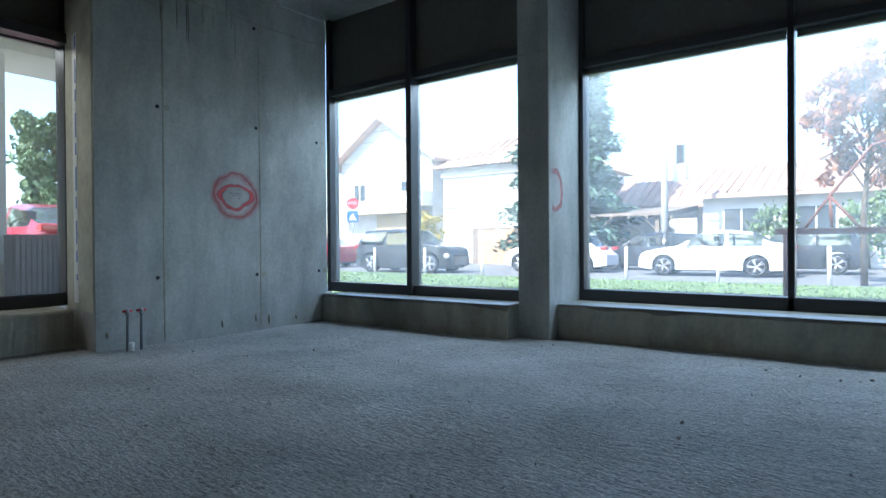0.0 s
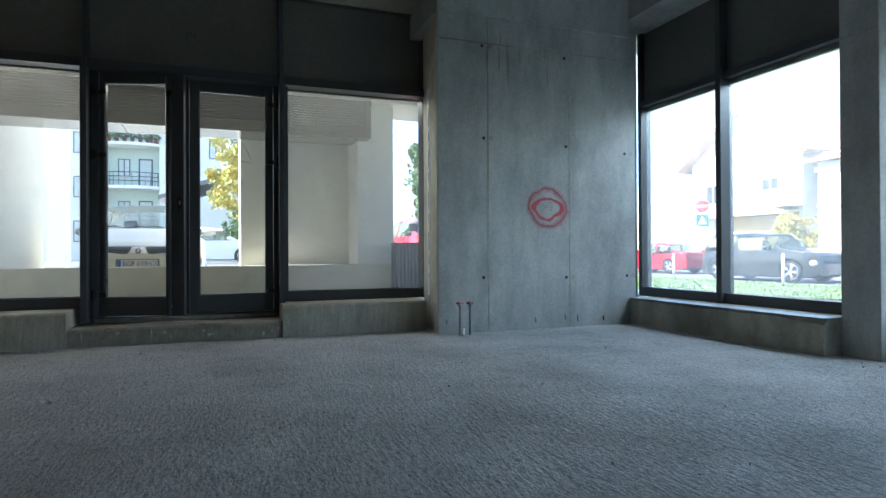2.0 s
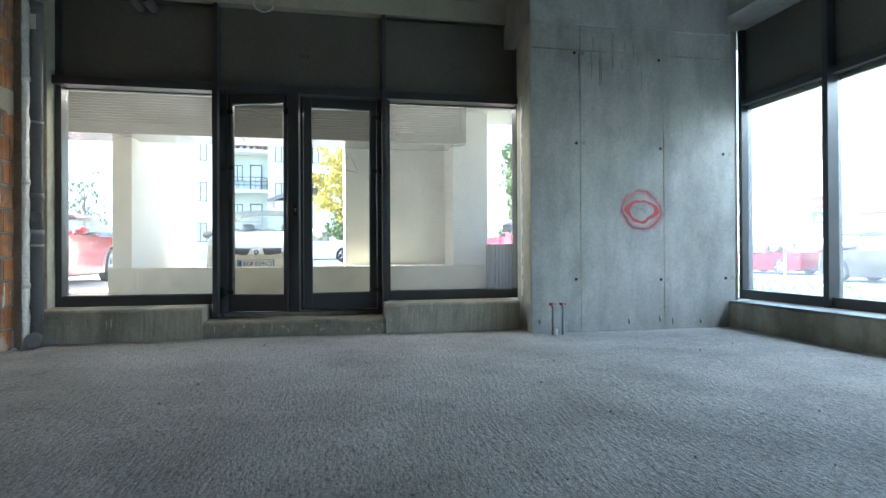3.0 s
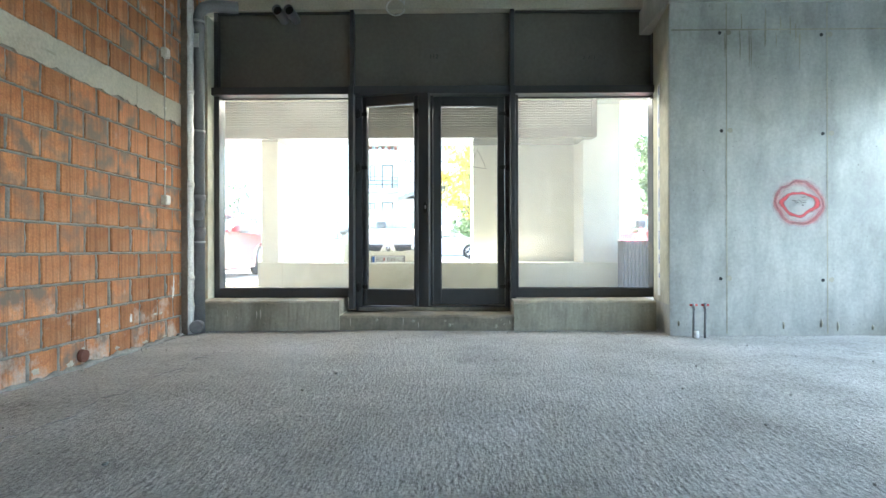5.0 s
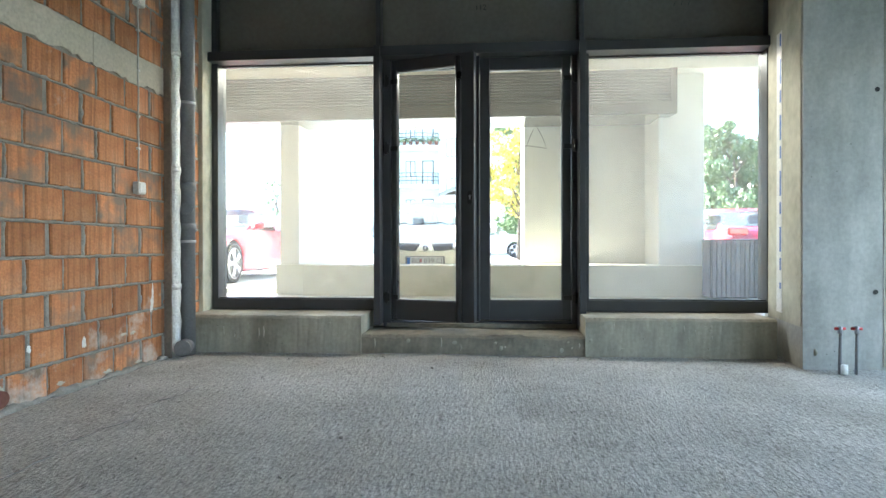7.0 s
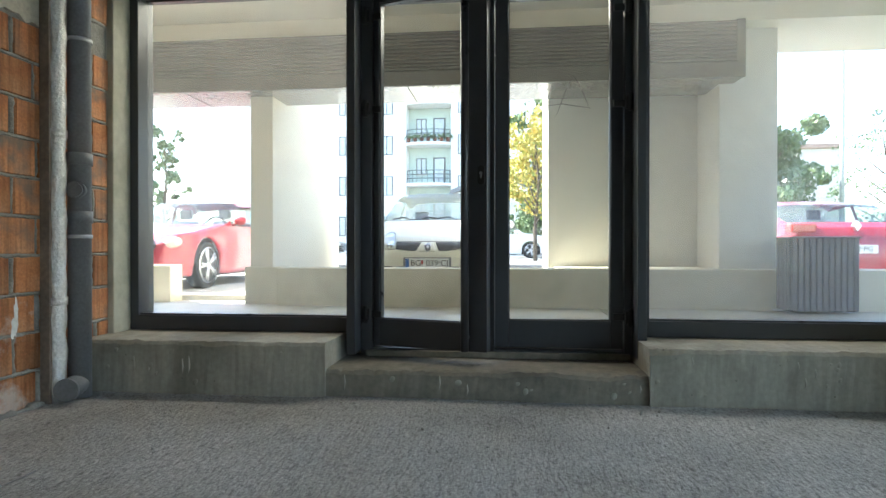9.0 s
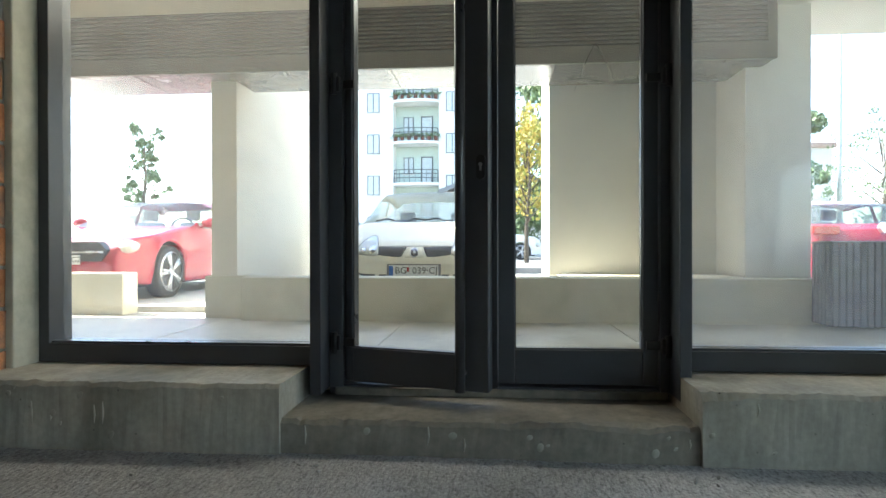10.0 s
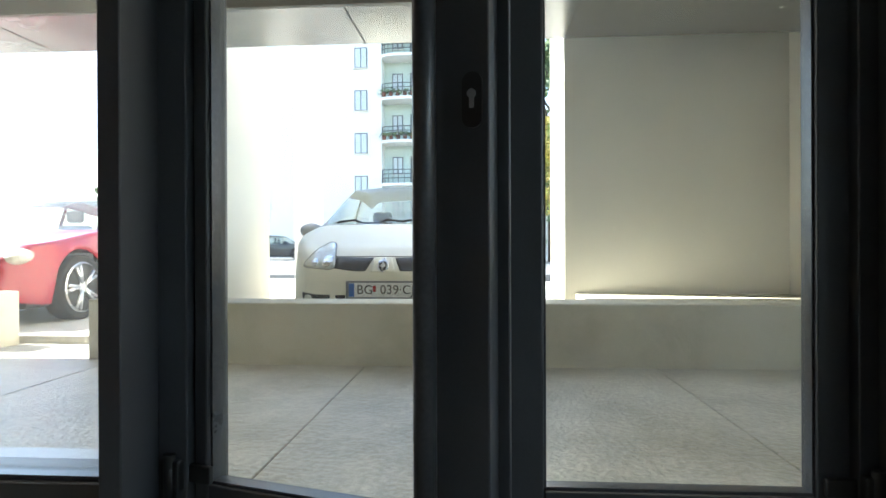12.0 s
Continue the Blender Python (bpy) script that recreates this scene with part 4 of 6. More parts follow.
tagged(new("mortar_crumbs", mesh_of("mortar_crumbs", _b, M_CONC)), "scattered crumbs of mortar and grit on the screed", "debris", "", "stuff")

# ================= west portico =================
FZ = 0.243
structure("pavement_portico", bm_box(-7.40, -5.0, -4.0, 9.6, -0.2, FZ - 0.012), M_PARAPET, "cream paving bed of the covered walk", "pavement")
for i, y in enumerate((-3.98, -2.23, -0.48, 1.27, 3.02, 4.87, 6.62, 8.37)):
    part("paving_slab", bm_box(-7.4, -5.0, y + 0.004, y + (1.846 if i == 4 else 1.746), FZ - 0.03, FZ, 0.004), M_SLABOUT, bpy.data.objects["pavement_portico"])
structure("parapet_portico", bm_box(-7.60, -7.25, 1.45, 9.5, -0.3, 0.650, 0.012), M_PARAPET, "low cream rendered parapet, stained", "parapet")
structure("parapet_portico_left", bm_box(-8.30, -8.02, -4.0, -0.22, -0.3, 0.65, 0.012), M_PARAPET, "low cream rendered parapet by the car park", "parapet")
structure("column_portico", bm_box(-10.1, -7.45, 1.072, 1.332, -0.3, 3.3, 0.006), M_CREAM, "cream rendered wall pier of the covered walk", "wall")
structure("plinth_portico", bm_box(-7.75, -7.41, 1.022, 1.45, -0.3, 0.655, 0.008), M_PARAPET, "cream plinth at the foot of the wall pier", "plinth")
structure("wall_recess", bm_box(-9.1, -8.13, 4.42, 6.7, 0.1, 3.3, 0.006), M_CREAMW, "plain pale rendered wall panel", "wall")
structure("pillar_portico", bm_box(-8.13, -7.43, 6.115, 6.69, 0.1, 4.2, 0.006), M_CREAMW, "tall pale rendered pillar", "pillar")
structure("parapet_end", bm_box(-8.3, -7.60, 4.5, 6.69, -0.3, 0.647, 0.004), M_PARAPET, "parapet top behind the pillar", "parapet")
structure("soffit_portico", bm_box(-7.19, -5.0, -4.0, 8.9, 3.30, 3.5), M_CREAM, "cream soffit of the covered walk", "ceiling")
# back edge carried out of view to -8.28 to keep sun off the walk
structure("beam_canopy", bm_box(-8.28, -7.19, -4.0, 8.9, 3.12, 3.5), M_CREAM, "cream rendered edge beam above the louvres, deepened to block the sun", "beam")
structure("pillar_yard", bm_box(-13.6, -13.0, 0.68, 1.0, -0.2, 6.5, 0.01), M_CREAMW, "white rendered pillar at the back of the yard", "pillar")
louvre = thing("louvre_box", "grey metal louvred casing hung under the canopy", "louvre", kind="structure")
part("casing", bm_box(-7.89, -7.17, -4.0, 6.262, 2.56, 3.12, 0.004), M_SOFFIT, louvre, "grey metal underside")
part("fascia", bm_box(-7.17, -7.127, -4.0, 6.262, 2.55, 2.70, 0.003), M_LOUVRE, louvre)
part("end_stile", bm_box(-7.17, -7.127, 6.18, 6.262, 2.70, 3.12, 0.003), M_LOUVRE, louvre)
for i in range(11):
    z = 2.715 + i * 0.037
    part("slat", bm_prism([(-7.165, z), (-7.13, z - 0.004), (-7.128, z + 0.018), (-7.15, z + 0.026)], "y", -4.0, 6.18), M_LOUVRE, louvre)
for y in (-1.4, 0.43, 2.9, 4.4):
    part("joint_strip", bm_box(-7.89, -7.17, y - 0.004, y + 0.004, 2.557, 2.56), M_GASKET, louvre)
# upper storey shell over the canopy, unseen, deepened to block sun; facade outside
structure("facade_upper", bm_box(-8.28, -5.0, -4.0, 8.9, 3.5, 7.0), M_CREAM, "unseen cream upper storey over the walk, deepened to block the sun", "wall")
structure("facade_roof", bm_box(-5.0, EAST_X + 0.2, 1.0, 9.65, 3.98, 7.0), M_CREAM, "cream rendered upper storeys over the shop", "wall")
structure("facade_end", bm_box(-7.19, -5.06, -4.2, -4.0, -0.2, 3.5), M_CREAM, "cream end wall of the covered walk", "wall")
structure("facade_south", bm_box(-5.06, -5.0, -4.0, 1.35, -0.2, 3.5), M_CREAM, "cream rendered neighbouring shop wall", "wall")
structure("facade_corner", bm_box(-5.06, -5.0, 6.40, 9.2, -0.2, 3.5), M_CREAM, "cream rendered outer corner", "wall")

bin_ = thing("litter_bin", "dark slatted litter bin on the paving", "bin", (-7.12, 6.915, FZ))
part("liner", bm_box(-0.13, 0.15, -0.29, 0.29, 0.02, 0.70, 0.01), M_BLACK, bin_, "dark inner liner")
for i in range(11):
    y = -0.30 + i * 0.055
    part("slat", bm_box(0.15, 0.175, y, y + 0.042, 0.03, 0.72, 0.005), M_WOOD, bin_)
for i in range(5):
    x = -0.13 + i * 0.056
    part("slat", bm_box(x, x + 0.043, -0.315, -0.29, 0.03, 0.72, 0.005), M_WOOD, bin_)
part("rim", bm_box(-0.14, 0.18, -0.32, 0.315, 0.715, 0.735, 0.006), M_WOOD, bin_)

# ================= ground =================
gb = bmesh.new()
for x0, x1, y0, y1 in ((-400, -4.9, -400, 9.7), (-4.9, 400, -400, 1.0), (EAST_X, 400, 1.0, 9.7), (-400, 400, 9.7, 600)):
    vs = [gb.verts.new(v) for v in ((x0, y0, -0.22), (x1, y0, -0.22), (x1, y1, -0.22), (x0, y1, -0.22))]
    gb.faces.new(vs)
structure("ground", gb, M_ASPHALT, "grey asphalt ground reaching the horizon", "ground")
structure("pavement_carpark", bm_box(-18.0, -7.40, -14, 9.6, -0.21, 0.19), M_YARD, "pale concrete parking yard beside the walk", "pavement")
structure("pavement_bay", bm_box(-18.0, -8.32, -14.0, 1.0, 0.185, 0.262, 0.01), M_YARD, "slightly raised pale concrete parking bay", "pavement")
structure("road_west", bm_box(-70.0, -18.0, -45.0, 11.5, -0.215, 0.36, 0.02), M_ASPHALT, "raised grey asphalt street beyond the parking yard", "road")
structure("lawn", bm_box(-30, 30, 10.6, 19.6, -0.21, -0.13, 0.02), M_GRASS, "green lawn strip beside the street", "lawn")
structure("pavement_north", bm_box(-30, 30, 9.60, 10.59, -0.21, -0.10, 0.01), M_YARD, "pale concrete path along the building", "pavement")
rng = random.Random(8)
gv, gf = [], []
for _ in range(20000):
    x, y = rng.uniform(-20, 8), rng.uniform(10.7, 19.5)
    h, a = rng.uniform(0.02, 0.055), rng.uniform(0, math.pi)
    dx, dy = 0.02 * math.cos(a), 0.02 * math.sin(a)
    k = len(gv)
    gv += [(x - dx, y - dy, -0.13), (x + dx, y + dy, -0.13), (x + rng.gauss(0, 0.03), y + rng.gauss(0, 0.03), -0.13 + h)]
    gf.append((k, k + 1, k + 2))
me = bpy.data.meshes.new("grass")
me.from_pydata(gv, [], gf)
me.materials.append(L_GRASS)
tagged(new("grass", me), "short green grass on the lawn strip", "grass", "", "stuff")


def bollard(x, y):
    b = thing("street_barrier", "low white steel barrier post beside the lawn", "barrier", (x, y, -0.21), "posts along the street")
    part("post", bm_tube([(0, 0, 0), (0, 0, 0.92)], 0.045, 12), M_WHITEP, b)
    part("post_cap", bm_tube([(0, 0, 0.92), (0, 0, 0.95)], [0.045, 0.02], 12), M_WHITEP, b)


for i in range(12):
    bollard(-23 + i * 2.3, 19.9)

# ================= cars =================


def lerp_profile(pts, x):
    for (a, za), (b, zb) in zip(pts, pts[1:]):
        if x <= b:
            t = (x - a) / (b - a) if b > a else 0
            t = t * t * (3 - 2 * t) * 0.35 + t * 0.65
            return za + (zb - za) * t
    return pts[-1][1]


def wheel(car, x, y, r, side, spokes):
    w = part("wheel", bm_tube([(x, y - side * 0.20, r), (x, y - side * 0.19, r), (x, y - side * 0.01, r), (x, y, r)], [r * 0.9, r, r, r * 0.92], 28), M_TYRE, car, "black tyre")
    rim = bm_tube([(x, y, r), (x, y + side * 0.012, r)], [r * 0.74, r * 0.72], 28, caps=False)
    hub = bm_tube([(x, y - side * 0.03, r), (x, y + side * 0.012, r)], r * 0.17, 14, bm=rim)
    for k in range(spokes):
        a0 = 2 * math.pi * k / spokes
        for da in (-0.13, 0.13):
            p0 = (x + math.cos(a0 + da * 0.5) * r * 0.12, y + side * 0.008, r + math.sin(a0 + da * 0.5) * r * 0.12)
            p1 = (x + math.cos(a0 + da) * r * 0.70, y + side * 0.005, r + math.sin(a0 + da) * r * 0.70)
            bm_tube([p0, p1], [r * 0.05, r * 0.06], 6, bm=rim)
    bm_tube([(x, y + side * 0.003, r), (x, y + side * 0.016, r)], [r * 0.78, r * 0.74], 28, caps=False, bm=rim)
    part("rim", rim, M_RIM, w, "silver alloy rim")
    part("brake_disc", bm_tube([(x, y - side * 0.02, r), (x, y + side * 0.001, r)], r * 0.66, 24), M_BLACK, w)


def smooth_loop(pts, steps):
    """A closed rounded outline through corner points."""
    out, n = [], len(pts)
    for i in range(n):
        p = [Vector(pts[(i + k) % n]) for k in (-1, 0, 1, 2)]
        for q in range(steps):
            u = q / steps
            out.append(0.5 * (2 * p[1] + (p[2] - p[0]) * u + (2 * p[0] - 5 * p[1] + 4 * p[2] - p[3]) * u * u + (3 * p[1] - p[0] - 3 * p[2] + p[3]) * u ** 3))
    return out


def edge_loop(pts, steps):
    """A closed outline with straight sides."""
    n = len(pts)
    return [Vector(pts[i]).lerp(Vector(pts[(i + 1) % n]), q / steps) for i in range(n) for q in range(steps)]


def nose_x(skin, y, z):
    hit = skin.ray_cast(Vector((1.0, y, z)), Vector((-1, 0, 0)))[0]
    return hit.x if hit else -0.6


def fitted(skin, loop, proud=0.005, bulge=0.0, rings=5):
    """A panel laid on the nose of a car: outline in (y, z), following the bodywork, with a rim turned in."""
    bm = bmesh.new()
    mid = sum(loop, Vector((0, 0))) / len(loop)
    rows = [[bm.verts.new((nose_x(skin, p.x, p.y) - 0.02, p.x, p.y)) for p in loop]]
    for k in range(rings):
        f = 1 - k / rings
        row = []
        for p in loop:
            q = mid + (p - mid) * f
            row.append(bm.verts.new((nose_x(skin, q.x, q.y) + proud + bulge * (1 - f * f), q.x, q.y)))
        rows.append(row)
    n = len(loop)
    for a, b in zip(rows, rows[1:]):
        for i in range(n):
            bm.faces.new((a[i], a[(i + 1) % n], b[(i + 1) % n], b[i])).smooth = True
    top = bm.verts.new((nose_x(skin, mid.x, mid.y) + proud + bulge, mid.x, mid.y))
    for i in range(n):
        bm.faces.new((rows[-1][i], rows[-1][(i + 1) % n], top)).smooth = True
    bmesh.ops.recalc_face_normals(bm, faces=bm.faces[:])
    return bm


def seam(skin, pts, radius=0.004):
    return bm_tube([(nose_x(skin, y, z) + 0.001, y, z) for y, z in pts], radius, 5)


def car(label, at, turn, body, L=3.9, W=1.66, top=((0, .55), (.1, .72), (1.0, .92), (1.75, 1.38), (2.6, 1.42), (3.4, 1.30), (3.8, .95), (3.9, .6)),
        screen=(1.0, 1.75), rear=(3.35, 3.8), belt=0.90, wheels=(0.72, 3.2), r=0.30, spokes=5, plate="", rear_plate="", style="plain", group="", lamp=(0.50, 0.76), plate_z=0.5):
    """A car with its nose at local x = 0 and its tail at x = -L, standing on z = 0. top: height of the middle line from nose to tail."""
    c = thing("car", label, "car", at, group, turn=turn)
    top = list(top)
    dense = [L * (1 - math.cos(math.pi * i / 44)) / 2 for i in range(45)]
    for w in wheels:
        dense += [w + r * 1.17 * math.cos(math.pi * i / 12) for i in range(13)]
    dense += [screen[0], screen[1], rear[0], rear[1], (screen[1] + rear[0]) / 2 - 0.04, (screen[1] + rear[0]) / 2 + 0.04]
    xs = sorted(set(round(x, 3) for x in dense))
    xs = [x for i, x in enumerate(xs) if i == 0 or x - xs[i - 1] > 0.012]
    mid = (screen[1] + rear[0]) / 2
    bodybm, glassbm = bmesh.new(), {"windscreen": bmesh.new(), "side_window": bmesh.new(), "front_quarter": bmesh.new(), "far_side_window": bmesh.new(), "far_front_quarter": bmesh.new(), "rear_window": bmesh.new()}
    rows = []
    for x in xs:
        zt = lerp_profile(top, x)
        e = min(x, L - x)
        pinch = 1 - (0.27 if x < L / 2 else 0.18) * max(0, 1 - e / 0.62) ** 2.0
        hw = W / 2 * pinch
        z0 = 0.20 + 0.06 * max(0, 1 - e / 0.4)
        for w in wheels:
            if abs(x - w) < r * 1.17:
                z0 = max(z0, r + math.sqrt((r * 1.17) ** 2 - (x - w) ** 2))
        zb = min(belt, zt - 0.05)
        zs = max(z0 + 0.03, zb * 0.72)
        up = max(zt - zb, 0.05)
        tuck = hw - 0.10 * min(1, up / 0.45) - 0.05 * min(1, up / 0.2)
        pts = [(hw * 0.97, z0), (hw, max(z0 + 0.015, zs * 0.75)), (hw * 1.0, zs + 0.02), (hw * 0.975, zb), (tuck, zb + up * 0.80), (tuck * 0.86, zb + up * 0.95), (tuck * 0.45, zt - 0.004), (0, zt)]
        rows.append(pts)
    stations = []
    for bm in (bodybm, *glassbm.values()):
        stations.append([[[bm.verts.new((-x, s * y, z)) for y, z in pts] for s in (1, -1)] for x, pts in zip(xs, rows)])
    keys = {n: i for i, n in enumerate(["body", *glassbm])}
    meshes = [bodybm, *glassbm.values()]
    for i in range(len(xs) - 1):
        xm = (xs[i] + xs[i + 1]) / 2
        for s in (0, 1):
            for j in range(7):
                kind = "body"
                if j == 3 and screen[0] + 0.32 < xm < rear[1] - 0.25 and abs(xm - mid) > 0.05 and abs(xm - screen[1] - 0.02) > 0.0:
                    kind = ("far_" if s else "") + ("side_window" if xm > mid else "front_quarter")
                if j >= 4 and screen[0] + 0.03 < xm < screen[1]:
                    kind = "windscreen"
                if j >= 4 and rear[0] < xm < rear[1] - 0.02:
                    kind = "rear_window"
                k = keys[kind]
                a, b = stations[k][i][s], stations[k][i + 1][s]
                meshes[k].faces.new((a[j], b[j], b[j + 1], a[j + 1])).smooth = True
    for i in (0, len(xs) - 1):
        ring = stations[0][i][0] + stations[0][i][1][::-1]
        bodybm.faces.new(ring[:7] + [stations[0][i][0][7]] + stations[0][i][1][6::-1])
    for bm in meshes:
        bmesh.ops.remove_doubles(bm, verts=bm.verts[:], dist=0.0005)
        bmesh.ops.delete(bm, geom=[v for v in bm.verts if not v.link_faces], context="VERTS")
    skin = BVHTree.FromBMesh(bodybm)
    part("body", bodybm, body, c)
    for n, bm in glassbm.items():
        part("side_window" if "quarter" in n or "side" in n else n, bm, M_CARGLASS, c, "dark car glass")
    hw0 = W / 2 - 0.16
    part("underbody", bm_box(-L + 0.25, -0.25, -W / 2 + 0.14, W / 2 - 0.14, 0.16, 0.55, 0.05), M_BLACK, c)
    for s in (1, -1):
        sx = -screen[1] - 0.25
        seat = bm_box(sx - 0.16, sx, s * 0.36 - 0.22, s * 0.36 + 0.22, 0.55, belt + 0.12, 0.05)
        bm_box(sx - 0.13, sx - 0.02, s * 0.36 - 0.11, s * 0.36 + 0.11, belt + 0.15, belt + 0.32, 0.04, seat)
        part("seat", seat, M_SLAB, c, "grey cloth front seat")
    part("dashboard", bm_box(-screen[0] - 0.62, -screen[0] - 0.30, -hw0, hw0, belt - 0.25, belt - 0.06, 0.04), M_PVC, c)
    part("steering_wheel", bm_tube([(-screen[0] - 0.75 - 0.06 * math.sin(a), 0.36 + 0.18 * math.cos(a), belt + 0.02 + 0.16 * math.sin(a)) for a in [2 * math.pi * k / 16 for k in range(17)]], 0.016, 6), M_BLACK, c)
    for w in wheels:
        for s in (1, -1):
            wheel(c, -w, s * (W / 2 - 0.005), r, s, spokes)
    hw = W / 2
    for s in (1, -1):
        mb = bmesh.new()
        bmesh.ops.create_uvsphere(mb, u_segments=14, v_segments=9, radius=1, matrix=Matrix.Translation((-screen[0] - 0.33, s * (hw + 0.09), belt + 0.09)) @ Matrix.Rotation(-s * 0.2, 4, "Z") @ Matrix.Diagonal((0.07, 0.115, 0.075, 1)))
        bm_tube([(-screen[0] - 0.33, s * (hw - 0.05), belt + 0.01), (-screen[0] - 0.33, s * (hw + 0.05), belt + 0.06)], 0.025, 8, bm=mb)
        part("mirror", mb, P_MIRROR if style == "small" else body, c)
        z0, z1 = lamp
        if style == "small":
            loop = smooth_loop([(s * 0.395, 0.655), (s * 0.40, 0.745), (s * 0.45, 0.84), (s * 0.515, 0.868), (s * 0.57, 0.82), (s * 0.615, 0.74), (s * 0.635, 0.675), (s * 0.52, 0.655)], 4)
            h = part("headlight", fitted(skin, loop, 0.006, 0.012), M_LAMPGL, c, "clear headlamp lens")
            part("headlight_gap", seam(skin, [tuple(p) for p in loop + loop[:1]], 0.004), M_BLACK, h)
            for dy, dz, rr in ((0.455, 0.715, 0.042), (0.55, 0.705, 0.030)):
                part("reflector", fitted(skin, smooth_loop([(s * dy + rr * math.cos(k * 0.785), dz + 1.15 * rr * math.sin(k * 0.785)) for k in range(8)], 2), 0.013, 0.012), M_RIM, h, "round chrome reflector")
        else:
            h = bmesh.new()
            bmesh.ops.create_uvsphere(h, u_segments=16, v_segments=10, radius=1, matrix=Matrix.Translation((-0.27, s * (hw - 0.25), (z0 + z1) / 2)) @ Matrix.Rotation(-s * 0.80, 4, "Z") @ Matrix.Rotation(0.25, 4, "Y") @ Matrix.Diagonal((0.15, 0.235, (z1 - z0) / 2, 1)))
            part("headlight", h, M_LAMPGL, c, "clear headlamp lens")
        tl = bm_box(-L - 0.005, -L + 0.2, s * (hw - 0.23) - 0.17, s * (hw - 0.23) + 0.17, belt - 0.09, belt + 0.03, 0.03)
        part("tail_light", tl, M_TAIL, c, "red tail lamp")
        part("door_handle", bm_box(-mid + 0.12, -mid + 0.28, s * hw - 0.015, s * hw + 0.015, belt - 0.12, belt - 0.09, 0.008), body, c)
    if style == "small":
        for s in (1, -1):
            part("grille", fitted(skin, edge_loop([(s * 0.085, 0.738), (s * 0.135, 0.635), (s * 0.22, 0.633), (s * 0.385, 0.655), (s * 0.39, 0.742)], 6), 0.004), M_MESHBLACK, c, "dusty black upper grille")
            part("bumper_slot", fitted(skin, edge_loop([(s * 0.30, 0.385), (s * 0.36, 0.385), (s * 0.37, 0.45), (s * 0.29, 0.45)], 4), 0.004), M_BLACK, c, "dark bumper slot")
            fog = part("fog_slot", fitted(skin, edge_loop([(s * 0.42, 0.385), (s * 0.635, 0.385), (s * 0.645, 0.475), (s * 0.53, 0.455), (s * 0.41, 0.452)], 5), 0.004), M_BLACK, c, "dark fog lamp slot")
            part("fog_lamp", fitted(skin, smooth_loop([(s * 0.585 + 0.032 * math.cos(k * 0.785), 0.425 + 0.03 * math.sin(k * 0.785)) for k in range(8)], 2), 0.008, 0.006), M_LAMPGL, fog, "round fog lamp")
            xw = -screen[0]
            line = []
            for k in range(9):
                y = s * 0.30 + 0.32 - 0.62 * k / 8
                x = xw - 0.05 - 0.05 * math.sin(math.pi * k / 8)
                hit = skin.ray_cast(Vector((x + 0.06, y, 2.0)), Vector((0, 0, -1)))[0]
                line.append((x, y, (hit.z if hit else 1.0) + 0.035 + 0.02 * math.sin(math.pi * k / 8)))
            part("wiper", bm_tube(line, 0.011, 6), M_BLACK, c, "black windscreen wiper")
        part("bonnet_gap", seam(skin, [(-0.395 + 0.79 * k / 20, 0.746) for k in range(21)], 0.004), M_BLACK, c)
        part("badge_plinth", fitted(skin, edge_loop([(-0.10, 0.625), (0.10, 0.625), (0.06, 0.742), (-0.06, 0.742)], 4), 0.004, 0.01), body, c)
        ring = [(0, 0.622), (0.040, 0.650), (0.040, 0.706), (0, 0.734), (-0.040, 0.706), (-0.040, 0.650)]
        part("badge", fitted(skin, edge_loop(ring, 3), 0.022), M_RIM, c, "chrome six-sided badge")
        part("badge_core", fitted(skin, edge_loop([(y * 0.72, 0.678 + (z - 0.678) * 0.74) for y, z in ring], 3), 0.026), M_BLACK, c)
        part("badge_lozenge", fitted(skin, edge_loop([(0, 0.648), (0.02, 0.678), (0, 0.708), (-0.02, 0.678)], 3), 0.031), M_RIM, c)
        part("plate_surround", bm_box(0.0, 0.014, -0.285, 0.285, plate_z - 0.075, plate_z + 0.07, 0.006), M_PVC, c, "grey plate holder")
        part("bumper_grille", bm_box(-0.08, 0.008, -0.50, 0.50, 0.24, 0.37, 0.02), M_BLACK, c)
    if style == "sport":
        part("grille", bm_prism([(-0.52, 0.50), (0.52, 0.50), (0.60, 0.64), (0.48, 0.74), (-0.48, 0.74), (-0.60, 0.64)], "x", -0.12, 0.012), M_BLACK, c, "black radiator grille")
        part("grille_bar", bm_box(0.0, 0.025, -0.55, 0.55, 0.60, 0.63, 0.006), M_RIM, c, "chrome grille bar")
        part("badge", bm_tube([(0.01, 0, 0.62), (0.035, 0, 0.62)], 0.095, 24), M_RIM, c, "round chrome badge")
        part("badge_core", bm_tube([(0.03, 0, 0.62), (0.038, 0, 0.62)], 0.078, 24), M_BLACK, c)
    if plate:
        y = 0.0
        p = part("number_plate", bm_box(0.012, 0.022, -0.26, 0.26, plate_z - 0.056, plate_z + 0.056, 0.004), M_PLATE, c, "white number plate with blue edge")
        part("plate_band", bm_box(0.022, 0.024, -0.258, -0.215, plate_z - 0.051, plate_z + 0.051), M_BLUE, p)
        lettering(plate, 0.098, M_BLACK, p, pose(0.024, 0.028, plate_z, 90, 0, 90))
        part("crest", bm_box(0.022, 0.024, -0.070, -0.046, plate_z - 0.012, plate_z + 0.035), M_TAIL, p, "small red crest")
